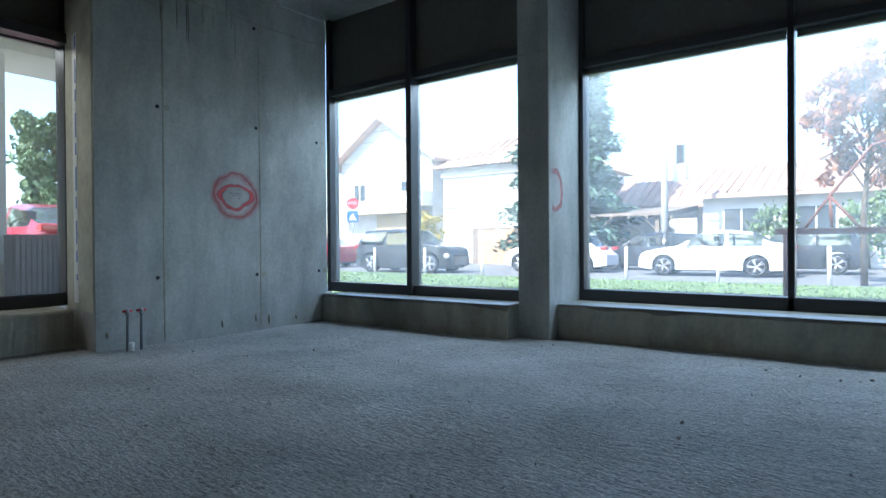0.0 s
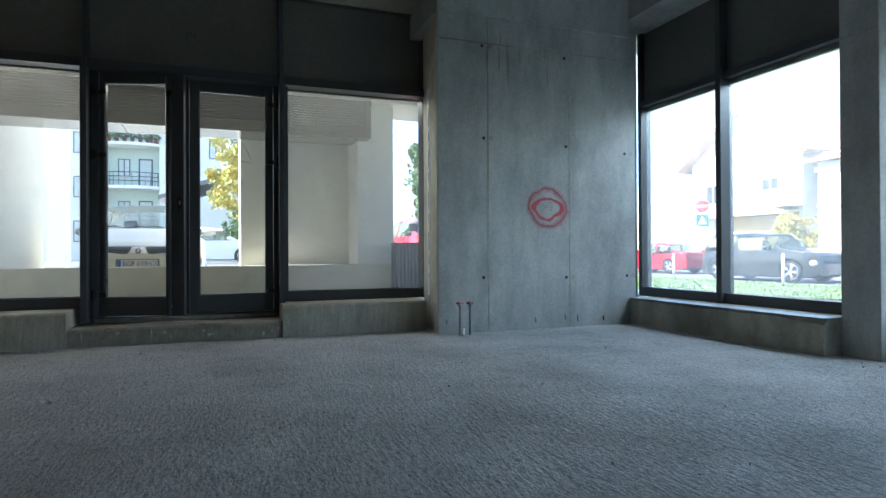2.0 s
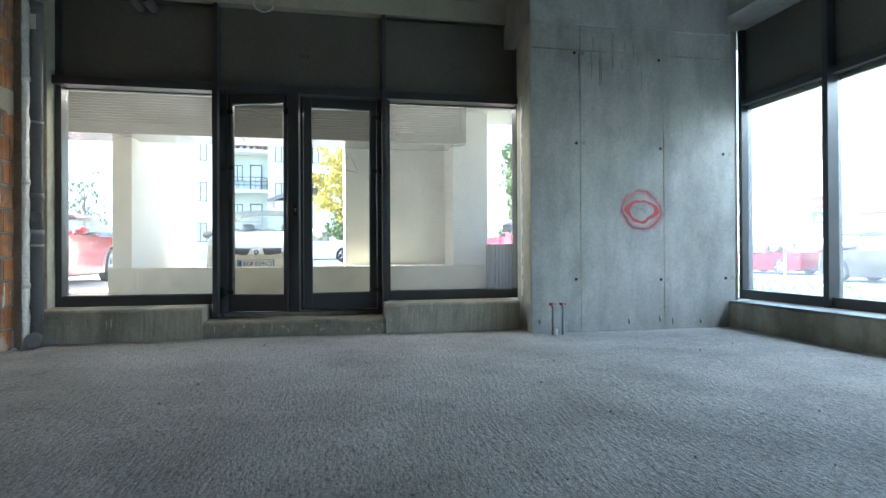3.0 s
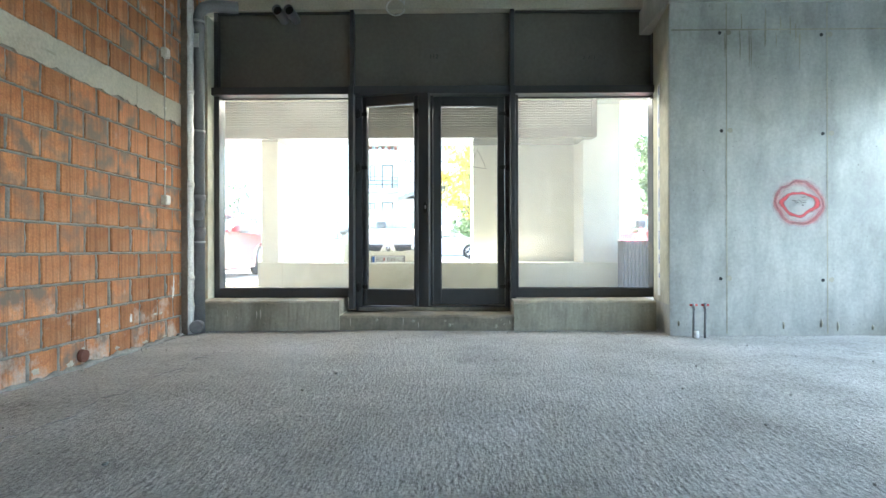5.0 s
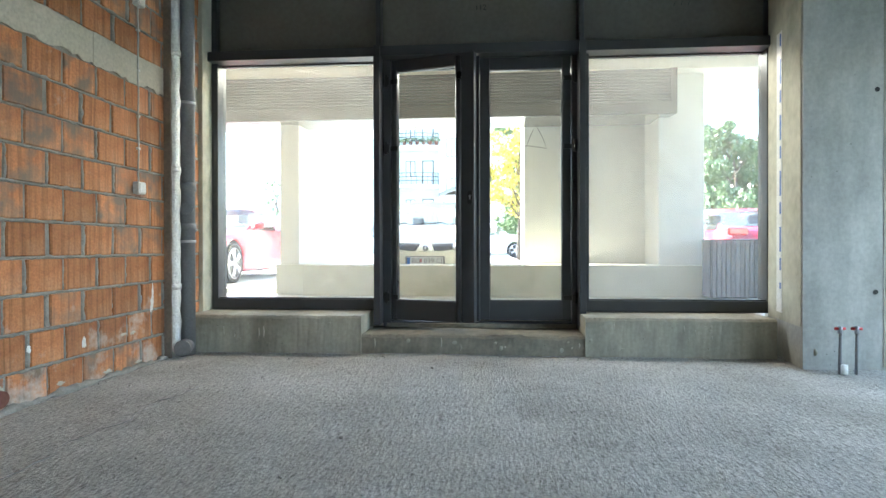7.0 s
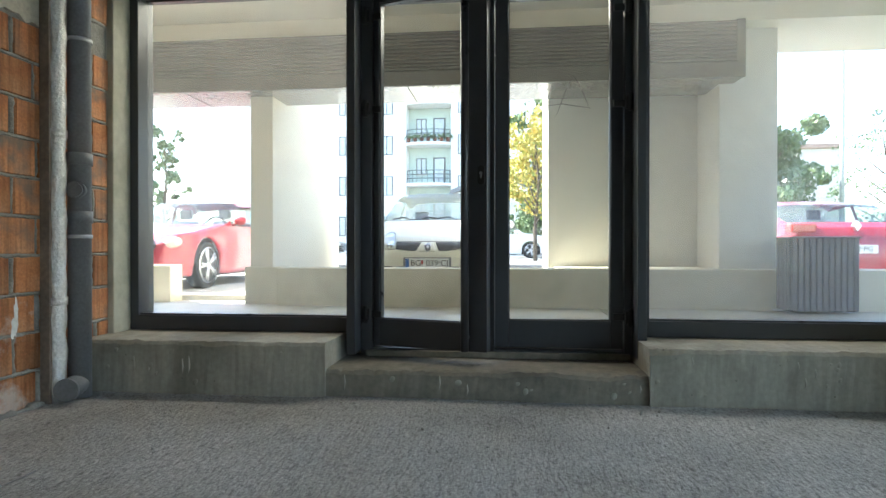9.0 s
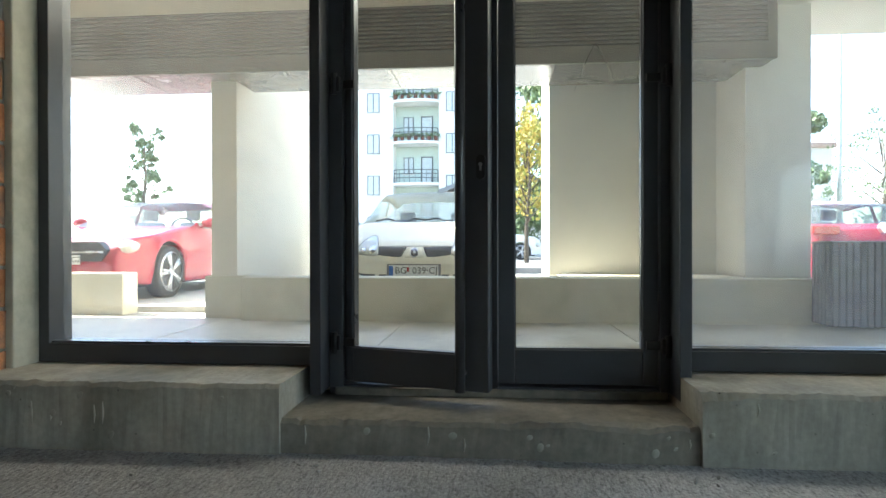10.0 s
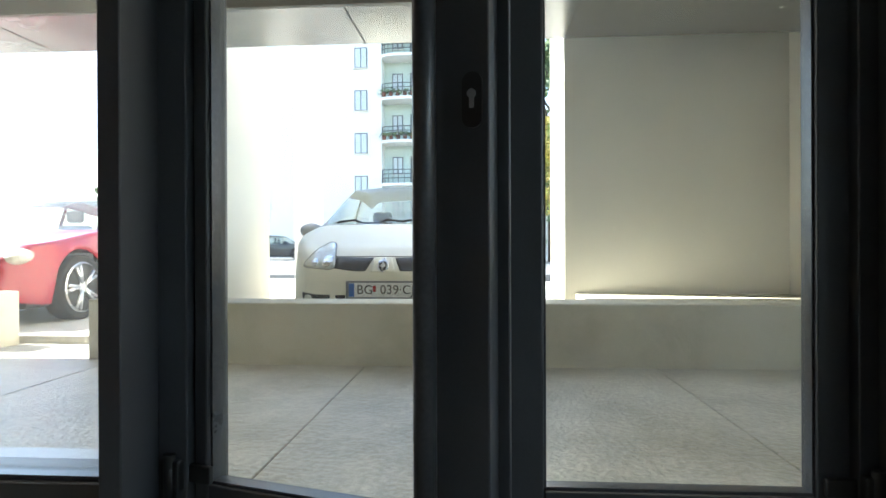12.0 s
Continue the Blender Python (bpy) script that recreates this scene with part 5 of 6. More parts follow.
    if rear_plate:
        p = part("number_plate", bm_box(-L - 0.03, -L - 0.018, -0.26, 0.26, 0.60, 0.712, 0.004), M_PLATE, c, "white number plate with blue edge")
        part("plate_band", bm_box(-L - 0.032, -L - 0.03, 0.215, 0.258, 0.605, 0.708), M_BLUE, p)
        lettering(rear_plate, 0.10, M_BLACK, p, pose(-L - 0.032, -0.02, 0.656, 90, 0, -90))
        part("badge", bm_prism([(0, 0.90), (0.05, 0.97), (0, 1.04), (-0.05, 0.97)], "x", -L - 0.03, -L + 0.05), M_RIM, c, "chrome diamond badge")
    return c


P_CREAMCAR = paint("champagne car paint", (0.84, 0.80, 0.67), 0.5, 0.08)
P_REDCAR = paint("red car paint", (0.34, 0.015, 0.035), 0.18)
P_WHITECAR = paint("white car paint", (0.75, 0.75, 0.75))
P_DARKCAR = paint("dark grey car paint", (0.035, 0.037, 0.042))
# grey mirror shells; the tone also carries the shade that falls on them
P_MIRROR = paint("grey mirror shell toned for shade", (0.42, 0.43, 0.44))

HATCH = ((0, .56), (.02, .64), (.10, .73), (.28, .82), (.95, 1.03), (1.80, 1.47), (2.5, 1.51), (3.2, 1.44), (3.62, 1.02), (3.77, .62))
car("pale champagne small hatchback parked nose to the parapet", (-7.98, 3.005, 0.195), 0, P_CREAMCAR, L=3.77, W=1.68, top=HATCH, screen=(0.95, 1.80), rear=(3.2, 3.62), style="small", plate="BG  039·CJ", lamp=(0.64, 0.86), plate_z=0.49, wheels=(0.70, 3.17), r=0.29)
SPORT = ((0, .48), (.06, .66), (.3, .80), (1.45, .98), (2.2, 1.38), (2.9, 1.43), (3.6, 1.32), (4.3, 1.05), (4.6, .98), (4.65, .6))
car("glossy red sports saloon with five-spoke alloy wheels in the yard", (-8.62, -1.40, 0.262), 0, P_REDCAR, L=4.65, W=1.84, top=SPORT, screen=(1.4, 2.2), rear=(3.6, 4.2), belt=0.95, wheels=(0.86, 3.7), r=0.345, spokes=5, style="sport", plate="BG 1694·GZ", lamp=(0.58, 0.76), plate_z=0.52)
COUPE = ((0, .50), (.06, .66), (.3, .80), (1.3, .98), (2.1, 1.36), (2.7, 1.42), (3.5, 1.32), (4.05, 1.05), (4.25, .95), (4.3, .5))
car("bright red hatchback seen from its tail in the yard", (-13.9, 8.65, 0.19), 180, P_REDCAR, L=4.3, W=1.80, top=COUPE, screen=(1.3, 2.1), rear=(3.5, 4.1), belt=0.98, wheels=(0.85, 3.5), r=0.32, rear_plate="1752·PG")
SUV = ((0, .60), (.06, .85), (.3, .98), (1.15, 1.10), (1.75, 1.60), (2.5, 1.68), (3.9, 1.62), (4.25, 1.15), (4.35, .7))
SEDAN = ((0, .50), (.06, .68), (.3, .80), (1.25, .95), (2.0, 1.40), (2.7, 1.45), (3.4, 1.36), (3.95, 1.05), (4.4, .98), (4.5, .6))
ESTATE = ((0, .50), (.06, .70), (.3, .82), (1.2, .97), (1.85, 1.42), (2.6, 1.47), (3.8, 1.40), (4.2, 1.0), (4.3, .6))
car("white off-road car parked far down the street", (-28.0, 5.9, 0.36), 90, P_WHITECAR, L=4.35, W=1.80, top=SUV, screen=(1.15, 1.75), rear=(3.9, 4.25), belt=1.05, r=0.35, wheels=(0.85, 3.5))
car("dark grey saloon parked far off before the apartment block", (-38.0, -6.2, 0.36), 90, P_DARKCAR, L=4.5, W=1.75, top=SEDAN, screen=(1.25, 2.0), rear=(3.4, 3.95), belt=0.93, r=0.31, wheels=(0.85, 3.5))
STREET = "cars along the street"
car("dark grey off-road car parked along the street", (-11.6, 22.2, -0.21), 6, P_DARKCAR, L=4.35, W=1.80, top=SUV, screen=(1.15, 1.75), rear=(3.9, 4.25), belt=1.05, r=0.35, wheels=(0.85, 3.52), group=STREET)
car("red saloon parked tail towards the others along the street", (-24.1, 24.2, -0.21), 183, P_REDCAR, L=4.5, W=1.75, top=SEDAN, screen=(1.25, 2.0), rear=(3.4, 3.95), belt=0.93, r=0.31, wheels=(0.85, 3.5), group=STREET)
car("white hatchback with tinted windows parked along the street", (-11.0, 24.9, -0.21), 183, P_WHITECAR, L=4.1, W=1.70, top=HATCH[:-1] + ((4.1, .62),), screen=(0.98, 1.85), rear=(3.3, 3.75), r=0.31, wheels=(0.75, 3.3), group=STREET)
car("dark estate car parked behind the white saloon", (-8.6, 28.0, -0.21), 183, P_DARKCAR, L=4.3, W=1.75, top=ESTATE, screen=(1.2, 1.85), rear=(3.8, 4.2), belt=0.93, r=0.31, wheels=(0.85, 3.4), group=STREET)
car("white saloon parked along the street beside the lawn", (-5.6, 24.5, -0.21), 183, P_WHITECAR, L=4.5, W=1.75, top=SEDAN, screen=(1.25, 2.0), rear=(3.4, 3.95), belt=0.93, r=0.31, wheels=(0.85, 3.5), group=STREET)
car("dark grey hatchback parked at the end of the row", (-3.6, 27.3, -0.21), 181, P_DARKCAR, L=4.2, W=1.75, top=ESTATE[:-2] + ((4.1, 1.0), (4.2, .6)), screen=(1.2, 1.85), rear=(3.75, 4.05), belt=0.93, r=0.33, wheels=(0.85, 3.4), group=STREET)

# ================= street furniture =================
sign = thing("stop_sign", "red octagonal stop sign above a blue crossing sign", "road sign", (-21.2, 26.2, -0.21), turn=45)
part("pole", bm_tube([(0, 0, 0), (0, 0, 3.6)], 0.035, 12), M_GALV, sign)
octo = part("stop_plate", bm_prism([(0.33 * math.cos(math.pi / 8 + k * math.pi / 4), 3.22 + 0.33 * math.sin(math.pi / 8 + k * math.pi / 4)) for k in range(8)], "y", -0.06, -0.04), M_SIGNRED, sign, "red octagonal plate")
lettering("STOP", 0.2, M_WHITEP, octo, pose(0, -0.062, 3.22, 90, 0, 0))
blue = part("crossing_plate", bm_box(-0.29, 0.29, -0.06, -0.04, 2.26, 2.84, 0.01), M_BLUE, sign, "blue square plate")
part("triangle", bm_prism([(-0.20, 2.35), (0.20, 2.35), (0, 2.74)], "y", -0.066, -0.06), M_WHITEP, blue, "white triangle")


def utility_pole(x, y, h, arms):
    p = thing("utility_pole", "pale concrete pole carrying street wires", "pole", (x, y, -0.21))
    part("mast", bm_tube([(0, 0, 0), (0, 0, h)], [0.16, 0.09], 12), M_YARD, p)
    for a in range(arms):
        part("crossarm", bm_box(-0.5, 0.5, -0.04, 0.04, h - 0.5 - a * 0.8, h - 0.42 - a * 0.8), M_GALV, p)
        for k in (-0.42, 0.42):
            part("insulator", bm_tube([(k, 0, h - 0.42 - a * 0.8), (k, 0, h - 0.28 - a * 0.8)], 0.035, 8), M_WHITEP, p)


utility_pole(-6.0, 28.4, 8.2, 2)
utility_pole(-40, 27.5, 8.6, 2)
lamp_post = thing("street_lamp", "slender grey street lamp with a flat head", "lamp post", (-24, 16.12, -0.2))
part("mast", bm_tube([(0, 0, 0), (0, 0, 8.75)], [0.11, 0.06], 10), M_GALV, lamp_post)
part("lamp_head", bm_box(0, 0.9, -0.11, 0.11, 8.75, 8.83, 0.03), M_GALV, lamp_post)
for i, (z, s, y) in enumerate(((7.6, 0.5, 28.4), (7.2, 0.6, 28.6), (5.9, 0.45, 28.2), (5.5, 0.5, 28.3))):
    w = thing("overhead_wire", "thin dark overhead wire along the street", "wire", group="street wires")
    for x0, x1 in ((-40, -6), (-6, 30)):
        part("span", bm_tube([(x0 + (x1 - x0) * k / 16, y, z - 4 * s * (k / 16) * (1 - k / 16)) for k in range(17)], 0.009, 5), M_BLACK, w)

frame_ = thing("steel_trestle", "rusty steel trestle frame with splayed legs beside the lawn", "trestle", (1.43, 15.2, -0.15))
part("crossbeam", bm_box(-1.9, 2.2, -0.05, 0.05, 1.10, 1.20, 0.01), M_RUST, frame_)
for pts in ([(-1.5, 0, 1.18), (-1.15, 0, 1.70), (-0.6, 0, 2.45), (-0.2, 0, 2.55)], [(-1.15, 0, 1.70), (-1.12, 0, 1.18)], [(-1.15, 0, 1.70), (-0.75, 0, 1.18)], [(-0.2, 0, 2.55), (0.6, 0, 1.18)]):
    part("strut", bm_tube(pts, 0.024, 8), M_RUST, frame_)
for dx in (-1.75, 2.0):
    part("leg", bm_tube([(dx, 0, 0), (dx, 0, 1.12)], 0.045, 8), M_RUST, frame_)

# ================= houses =================


def window_part(h, x, y, z, w, ht, axis):
    """A small window set into a house wall: axis 'y' faces -y, axis 'x' faces +x."""
    f = 0.07
    if axis == "y":
        wd = part("window", bm_box(x - w / 2, x + w / 2, y - 0.05, y + 0.03, z, z + ht, 0.01), M_WHITEP, h, "white framed window")
        for k in (0, 1):
            a = x - w / 2 + f + k * (w / 2 - f / 2)
            part("glazing", bm_box(a, a + w / 2 - 1.5 * f, y - 0.06, y - 0.045, z + f, z + ht - f), M_WIN, wd)
        part("sill", bm_box(x - w / 2 - 0.06, x + w / 2 + 0.06, y - 0.12, y, z - 0.06, z), M_CREAM, wd)
    else:
        wd = part("window", bm_box(x - 0.03, x + 0.05, y - w / 2, y + w / 2, z, z + ht, 0.01), M_DARKBAR, h, "dark framed window")
        for k in (0, 1):
            a = y - w / 2 + f + k * (w / 2 - f / 2)
            part("glazing", bm_box(x + 0.045, x + 0.06, a, a + w / 2 - 1.5 * f, z + f, z + ht - f), M_PANE, wd)
        part("sill", bm_box(x, x + 0.14, y - w / 2 - 0.06, y + w / 2 + 0.06, z - 0.06, z), M_CREAM, wd)


def gable_roof(h, x0, x1, y0, y1, z, rise, axis, over=0.5, mat=None):
    """Two sloping slabs with their own thickness and a row of ridge tiles."""
    mat = mat or M_ROOF
    if axis == "y":
        xm = (x0 + x1) / 2
        k = rise / (xm - x0)
        part("roof", bm_prism([(x0 - over, z - over * k), (xm, z + rise), (x1 + over, z - over * k), (x1 + over, z - over * k + 0.18), (xm, z + rise + 0.2), (x0 - over, z - over * k + 0.18)], "y", y0 - over, y1 + over), mat, h, "red-brown tiled roof")
        part("gable", bm_prism([(x0, z), (x1, z), (xm, z + rise)], "y", y0, y0 + 0.25), M_HOUSEW, h)
    else:
        ym = (y0 + y1) / 2
        k = rise / (ym - y0)
        rf = part("roof", bm_prism([(y0 - over, z - over * k), (ym, z + rise), (y1 + over, z - over * k), (y1 + over, z - over * k + 0.18), (ym, z + rise + 0.2), (y0 - over, z - over * k + 0.18)], "x", x0 - over, x1 + over), mat, h, "red-brown tiled roof")
        n = int((x1 - x0 + 2 * over) / 0.45)
        for i in range(n):
            xa = x0 - over + 0.45 * i + 0.2
            part("tile_row", bm_prism([(y0 - over, z - over * k + 0.18), (ym, z + rise + 0.2), (ym, z + rise + 0.27), (y0 - over, z - over * k + 0.25)], "x", xa, xa + 0.14), mat, rf)


house = thing("house", "white two-storey gabled house across the street", "house")
part("wall", bm_box(-28.0, -20.4, 32.0, 42.0, -0.3, 6.2), M_HOUSEW, house, "white rendered wall")
gable_roof(house, -28.0, -20.4, 32.0, 42.0, 6.2, 2.5, "y", 0.7)
for x, z in ((-26.3, 3.6), (-22.3, 3.6)):
    window_part(house, x, 32.0, z, 1.1, 1.2, "y")
part("canopy", bm_box(-27.6, -20.6, 30.9, 32.0, 2.75, 2.9), M_HOUSEY, house, "ochre canopy")
part("ground_floor_front", bm_box(-24.6, -20.6, 31.7, 32.0, -0.2, 2.7), M_HOUSEY, house, "ochre ground-floor front")
part("balcony", bm_box(-22.0, -20.2, 30.8, 32.0, 3.1, 4.0, 0.03), M_HOUSEW, house)

house2 = thing("house", "white rendered house with a hipped tiled roof and garage", "house")
part("wall", bm_box(-19.5, -12.4, 31.9, 42.0, -0.3, 5.3), M_HOUSEW, house2, "white rendered wall")
rf = bmesh.new()
v = [rf.verts.new(p) for p in ((-20.1, 31.3, 5.2), (-11.8, 31.3, 5.2), (-11.8, 42.6, 5.2), (-20.1, 42.6, 5.2), (-16, 36, 7.6), (-16, 38.5, 7.6))]
for f in ((0, 1, 4), (1, 2, 5, 4), (2, 3, 5), (3, 0, 4, 5), (0, 3, 2, 1)):
    rf.faces.new([v[i] for i in f])
hip = part("roof", rf, M_ROOF, house2, "red-brown tiled hipped roof")
for i in range(16):
    x = -19.8 + i * 0.5
    t = 1 - abs(x + 16) / 4.15
    part("tile_row", bm_tube([(x, 31.35, 5.24), (x + (-16 - x) * 0.0, 31.3 + 4.7 * t, 5.24 + 2.4 * t)], 0.06, 6), M_ROOF, hip)
part("eaves_band", bm_box(-19.6, -12.3, 31.75, 31.9, 4.7, 4.95), M_CREAM, house2)
part("string_course", bm_box(-19.52, -12.38, 31.82, 31.9, 2.95, 3.05), M_CREAM, house2)
gd = part("garage_frame", bm_box(-17.3, -13.2, 31.6, 31.9, -0.3, 1.75), M_TIMBER, house2, "dark timber gate frame")
part("garage_door", bm_box(-16.9, -13.6, 31.55, 31.6, -0.3, 1.6), M_ORANGEP, house2, "orange painted gate")

house3 = thing("house", "low white house with a long tiled roof across the street", "house")
part("wall", bm_box(-5.6, 8.0, 33.0, 42.0, -0.3, 3.0), M_HOUSEW, house3, "white rendered wall")
gable_roof(house3, -5.6, 8.0, 33.0, 42.0, 3.0, 1.5, "x", 0.6)
for x in (-4.0, -1.2, 1.6, 4.4):
    window_part(house3, x, 33.0, 1.1, 1.5, 1.3, "y")
house4 = thing("house", "white gabled house at the end of the row", "house")
part("wall", bm_box(-2.2, 8.5, 43.0, 52.0, -0.3, 5.2), M_HOUSEW, house4)
gable_roof(house4, -2.2, 8.5, 43.0, 52.0, 5.2, 2.6, "y", 0.6)
window_part(house4, 3.1, 43.0, 4.2, 1.4, 1.4, "y")
house5 = thing("house", "low outbuilding with a red tiled roof behind the carport", "house")
part("wall", bm_box(-13.5, -6.8, 37.0, 43.0, -0.3, 2.9), M_HOUSEW, house5)
gable_roof(house5, -13.5, -6.8, 37.0, 43.0, 2.9, 1.4, "x", 0.5)

part("chimney_base", bm_box(-8.75, -8.05, 39.7, 40.4, 3.9, 5.4, 0.02), M_HOUSEW, house5)
part("chimney", bm_box(-8.60, -8.20, 39.85, 40.25, 5.4, 6.5, 0.02), M_DARKBAR, house5, "dark brick chimney")
part("chimney_cap", bm_box(-8.64, -8.16, 39.81, 40.29, 6.5, 6.56), M_YARD, house5)
carport = thing("carport", "open timber carport with a low mono-pitch roof", "carport")
part("roof", bm_prism([(30.2, 2.05), (35.6, 2.6), (35.6, 2.72), (30.2, 2.17)], "x", -13.0, -6.4), M_TIMBER, carport, "brown boarded roof")
for i in range(9):
    part("rafter", bm_prism([(30.1, 1.93), (35.6, 2.49), (35.6, 2.6), (30.1, 2.04)], "x", -12.9 + i * 0.8, -12.8 + i * 0.8), M_TIMBER, carport)
for x in (-12.4, -9.6, -6.9):
    part("post", bm_box(x - 0.08, x + 0.08, 30.4, 30.56, -0.2, 2.05), M_TIMBER, carport)
    for s in (-1, 1):
        part("brace", bm_tube([(x, 30.48, 1.35), (x + s * 0.65, 30.48, 2.0)], 0.05, 6), M_TIMBER, carport)
fence = thing("garden_fence", "pale garden fence with a small arched gate", "fence")
for i in range(44):
    x = -13.0 + i * 0.15
    part("slat", bm_box(x, x + 0.09, 32.6, 32.64, -0.2, 1.15 + (0.35 * math.sin(math.pi * (i - 24) / 9) if 24 < i < 33 else 0)), M_CREAM, fence)
part("rail", bm_box(-13.0, -6.4, 32.64, 32.70, 0.85, 0.95), M_CREAM, fence)
part("gate_arch", bm_tube([(-8.85 + 0.75 * math.cos(a), 32.5, 0.9 + 0.75 * math.sin(a)) for a in [math.pi * k / 12 for k in range(13)]], 0.09, 8), M_WHITEP, fence, "white arched gate head")

# ================= apartment block to the west =================
ap = thing("apartment_building", "white four-storey apartment block with pale green balcony recess", "building")
AX = -46.0
part("wall", bm_box(AX - 12, AX, -16.0, -3.1, -0.3, 16.5), M_HOUSEW, ap, "white rendered wall")
part("wall", bm_box(AX - 12, AX, 0.35, 7.0, -0.3, 16.5), M_HOUSEW, ap, "white rendered wall")
part("recess_wall", bm_box(AX - 12, AX - 1.3, -3.1, 0.35, -0.3, 16.5), M_GREENW, ap, "pale green recess wall")
part("parapet", bm_box(AX - 12, AX + 0.2, -16.2, 7.2, 16.5, 16.9), M_HOUSEW, ap)
for f in range(5):
    z = 2.4 + f * 3.1
    sl = part("balcony", bm_prism([(-3.1, AX - 1.3), (0.35, AX - 1.3), (0.35, AX)] + [(-1.375 + 1.725 * math.cos(a), AX + 0.55 * math.sin(a)) for a in [math.pi * k / 12 for k in range(1, 12)]] + [(-3.1, AX)], "x", 0, 1), M_HOUSEW, ap, "curved balcony slab")
    me = sl.data
    for vv in me.vertices:
        q = vv.co.copy()
        vv.co = (q.z, q.y, z + 0.2 * q.x)
    for k in range(13):
        a = math.pi * k / 12
        part("baluster", bm_tube([(AX + 0.5 * math.sin(a), -1.375 + 1.68 * math.cos(a), z + 0.2), (AX + 0.5 * math.sin(a), -1.375 + 1.68 * math.cos(a), z + 1.15)], 0.02, 5), M_DARKBAR, ap)
    for zz in (0.55, 0.85, 1.15):
        part("rail", bm_tube([(AX + 0.5 * math.sin(math.pi * k / 12), -1.375 + 1.68 * math.cos(math.pi * k / 12), z + zz) for k in range(13)], 0.03, 5), M_DARKBAR, ap)
    window_part(ap, AX - 1.3, -2.1, z + 1.0, 0.8, 1.3, "x")
    dr = part("balcony_door", bm_box(AX - 1.32, AX - 1.25, -1.15, -0.2, z + 0.2, z + 2.35, 0.01), M_DARKBAR, ap, "dark balcony door")
    part("glazing", bm_box(AX - 1.25, AX - 1.235, -1.05, -0.3, z + 0.3, z + 2.25), M_PANE, dr)
    for y in (-4.6, -8.3, 1.35, 4.2):
        window_part(ap, AX, y, z - 0.72, 0.95, 1.5, "x")
for f in (2, 3):
    z = 2.4 + f * 3.1
    rng = random.Random(f)
    for k in range(7):
        y = -3.35 + k * 0.5
        pot = thing("flower_pot", "balcony flower pot with trailing plants", "plant", (AX + 0.35, y, z + 0.2), "balcony flowers")
        part("pot", bm_tube([(0, 0, 0), (0, 0, 0.3)], [0.12, 0.16], 10), M_RUST, pot)
        fb = bmesh.new()
        for _ in range(40):
            q = Vector((rng.gauss(0, 0.14), rng.gauss(0, 0.2), 0.38 + rng.gauss(0, 0.1)))
            bmesh.ops.create_grid(fb, x_segments=1, y_segments=1, size=0.06, matrix=Matrix.Translation(q) @ Euler((rng.random() * 6, rng.random() * 6, 0)).to_matrix().to_4x4())
        part("foliage", fb, L_GREEN, pot)
ap.matrix_world = pose(0, -0.5, 0)
house6 = thing("house", "low grey-roofed house before the apartment block", "house")
part("wall", bm_box(-40, -34, 1.3, 7.5, -0.3, 3.9), M_HOUSEW, house6)
gable_roof(house6, -40, -34, 1.3, 7.5, 3.9, 1.2, "x", 0.4, M_PVC)

house7 = thing("house", "pale pink rendered house behind the yard trees", "house")
part("wall", bm_box(-40, -34, 19.2, 21.3, -0.3, 6.0), M_CREAM, house7)
part("roof", bm_box(-40.2, -33.8, 19.0, 21.5, 6.0, 6.25, 0.02), M_ROOF, house7, "low tiled roof edge")

# ================= trees =================


def leaf_crown(blobs, n, size, seed, flat=1.0):
    """Many small two-faced leaf clumps scattered through overlapping lobes."""
    rng = random.Random(seed)
    vs, fs = [], []
    for _ in range(n):
        cx, cy, cz, r = rng.choice(blobs)
        d = Vector((rng.gauss(0, 1), rng.gauss(0, 1), rng.gauss(0, 1))).normalized() * r * (rng.random() ** 0.4)
        p = Vector((cx + d.x, cy + d.y, cz + d.z * flat))
        rot = Euler((rng.uniform(0, 6.3), rng.uniform(0, 6.3), rng.uniform(0, 6.3))).to_matrix()
        s = size * rng.uniform(0.6, 1.4)
        k = len(vs)
        for q in ((-1, -0.5, 0), (0.1, -0.6, 0.15), (1, 0.1, 0), (0.1, 0.6, -0.15), (-0.8, 0.4, 0.1)):
            vs.append(p + rot @ (Vector(q) * s))
        fs.append((k, k + 1, k + 2, k + 3, k + 4))
    return vs, fs


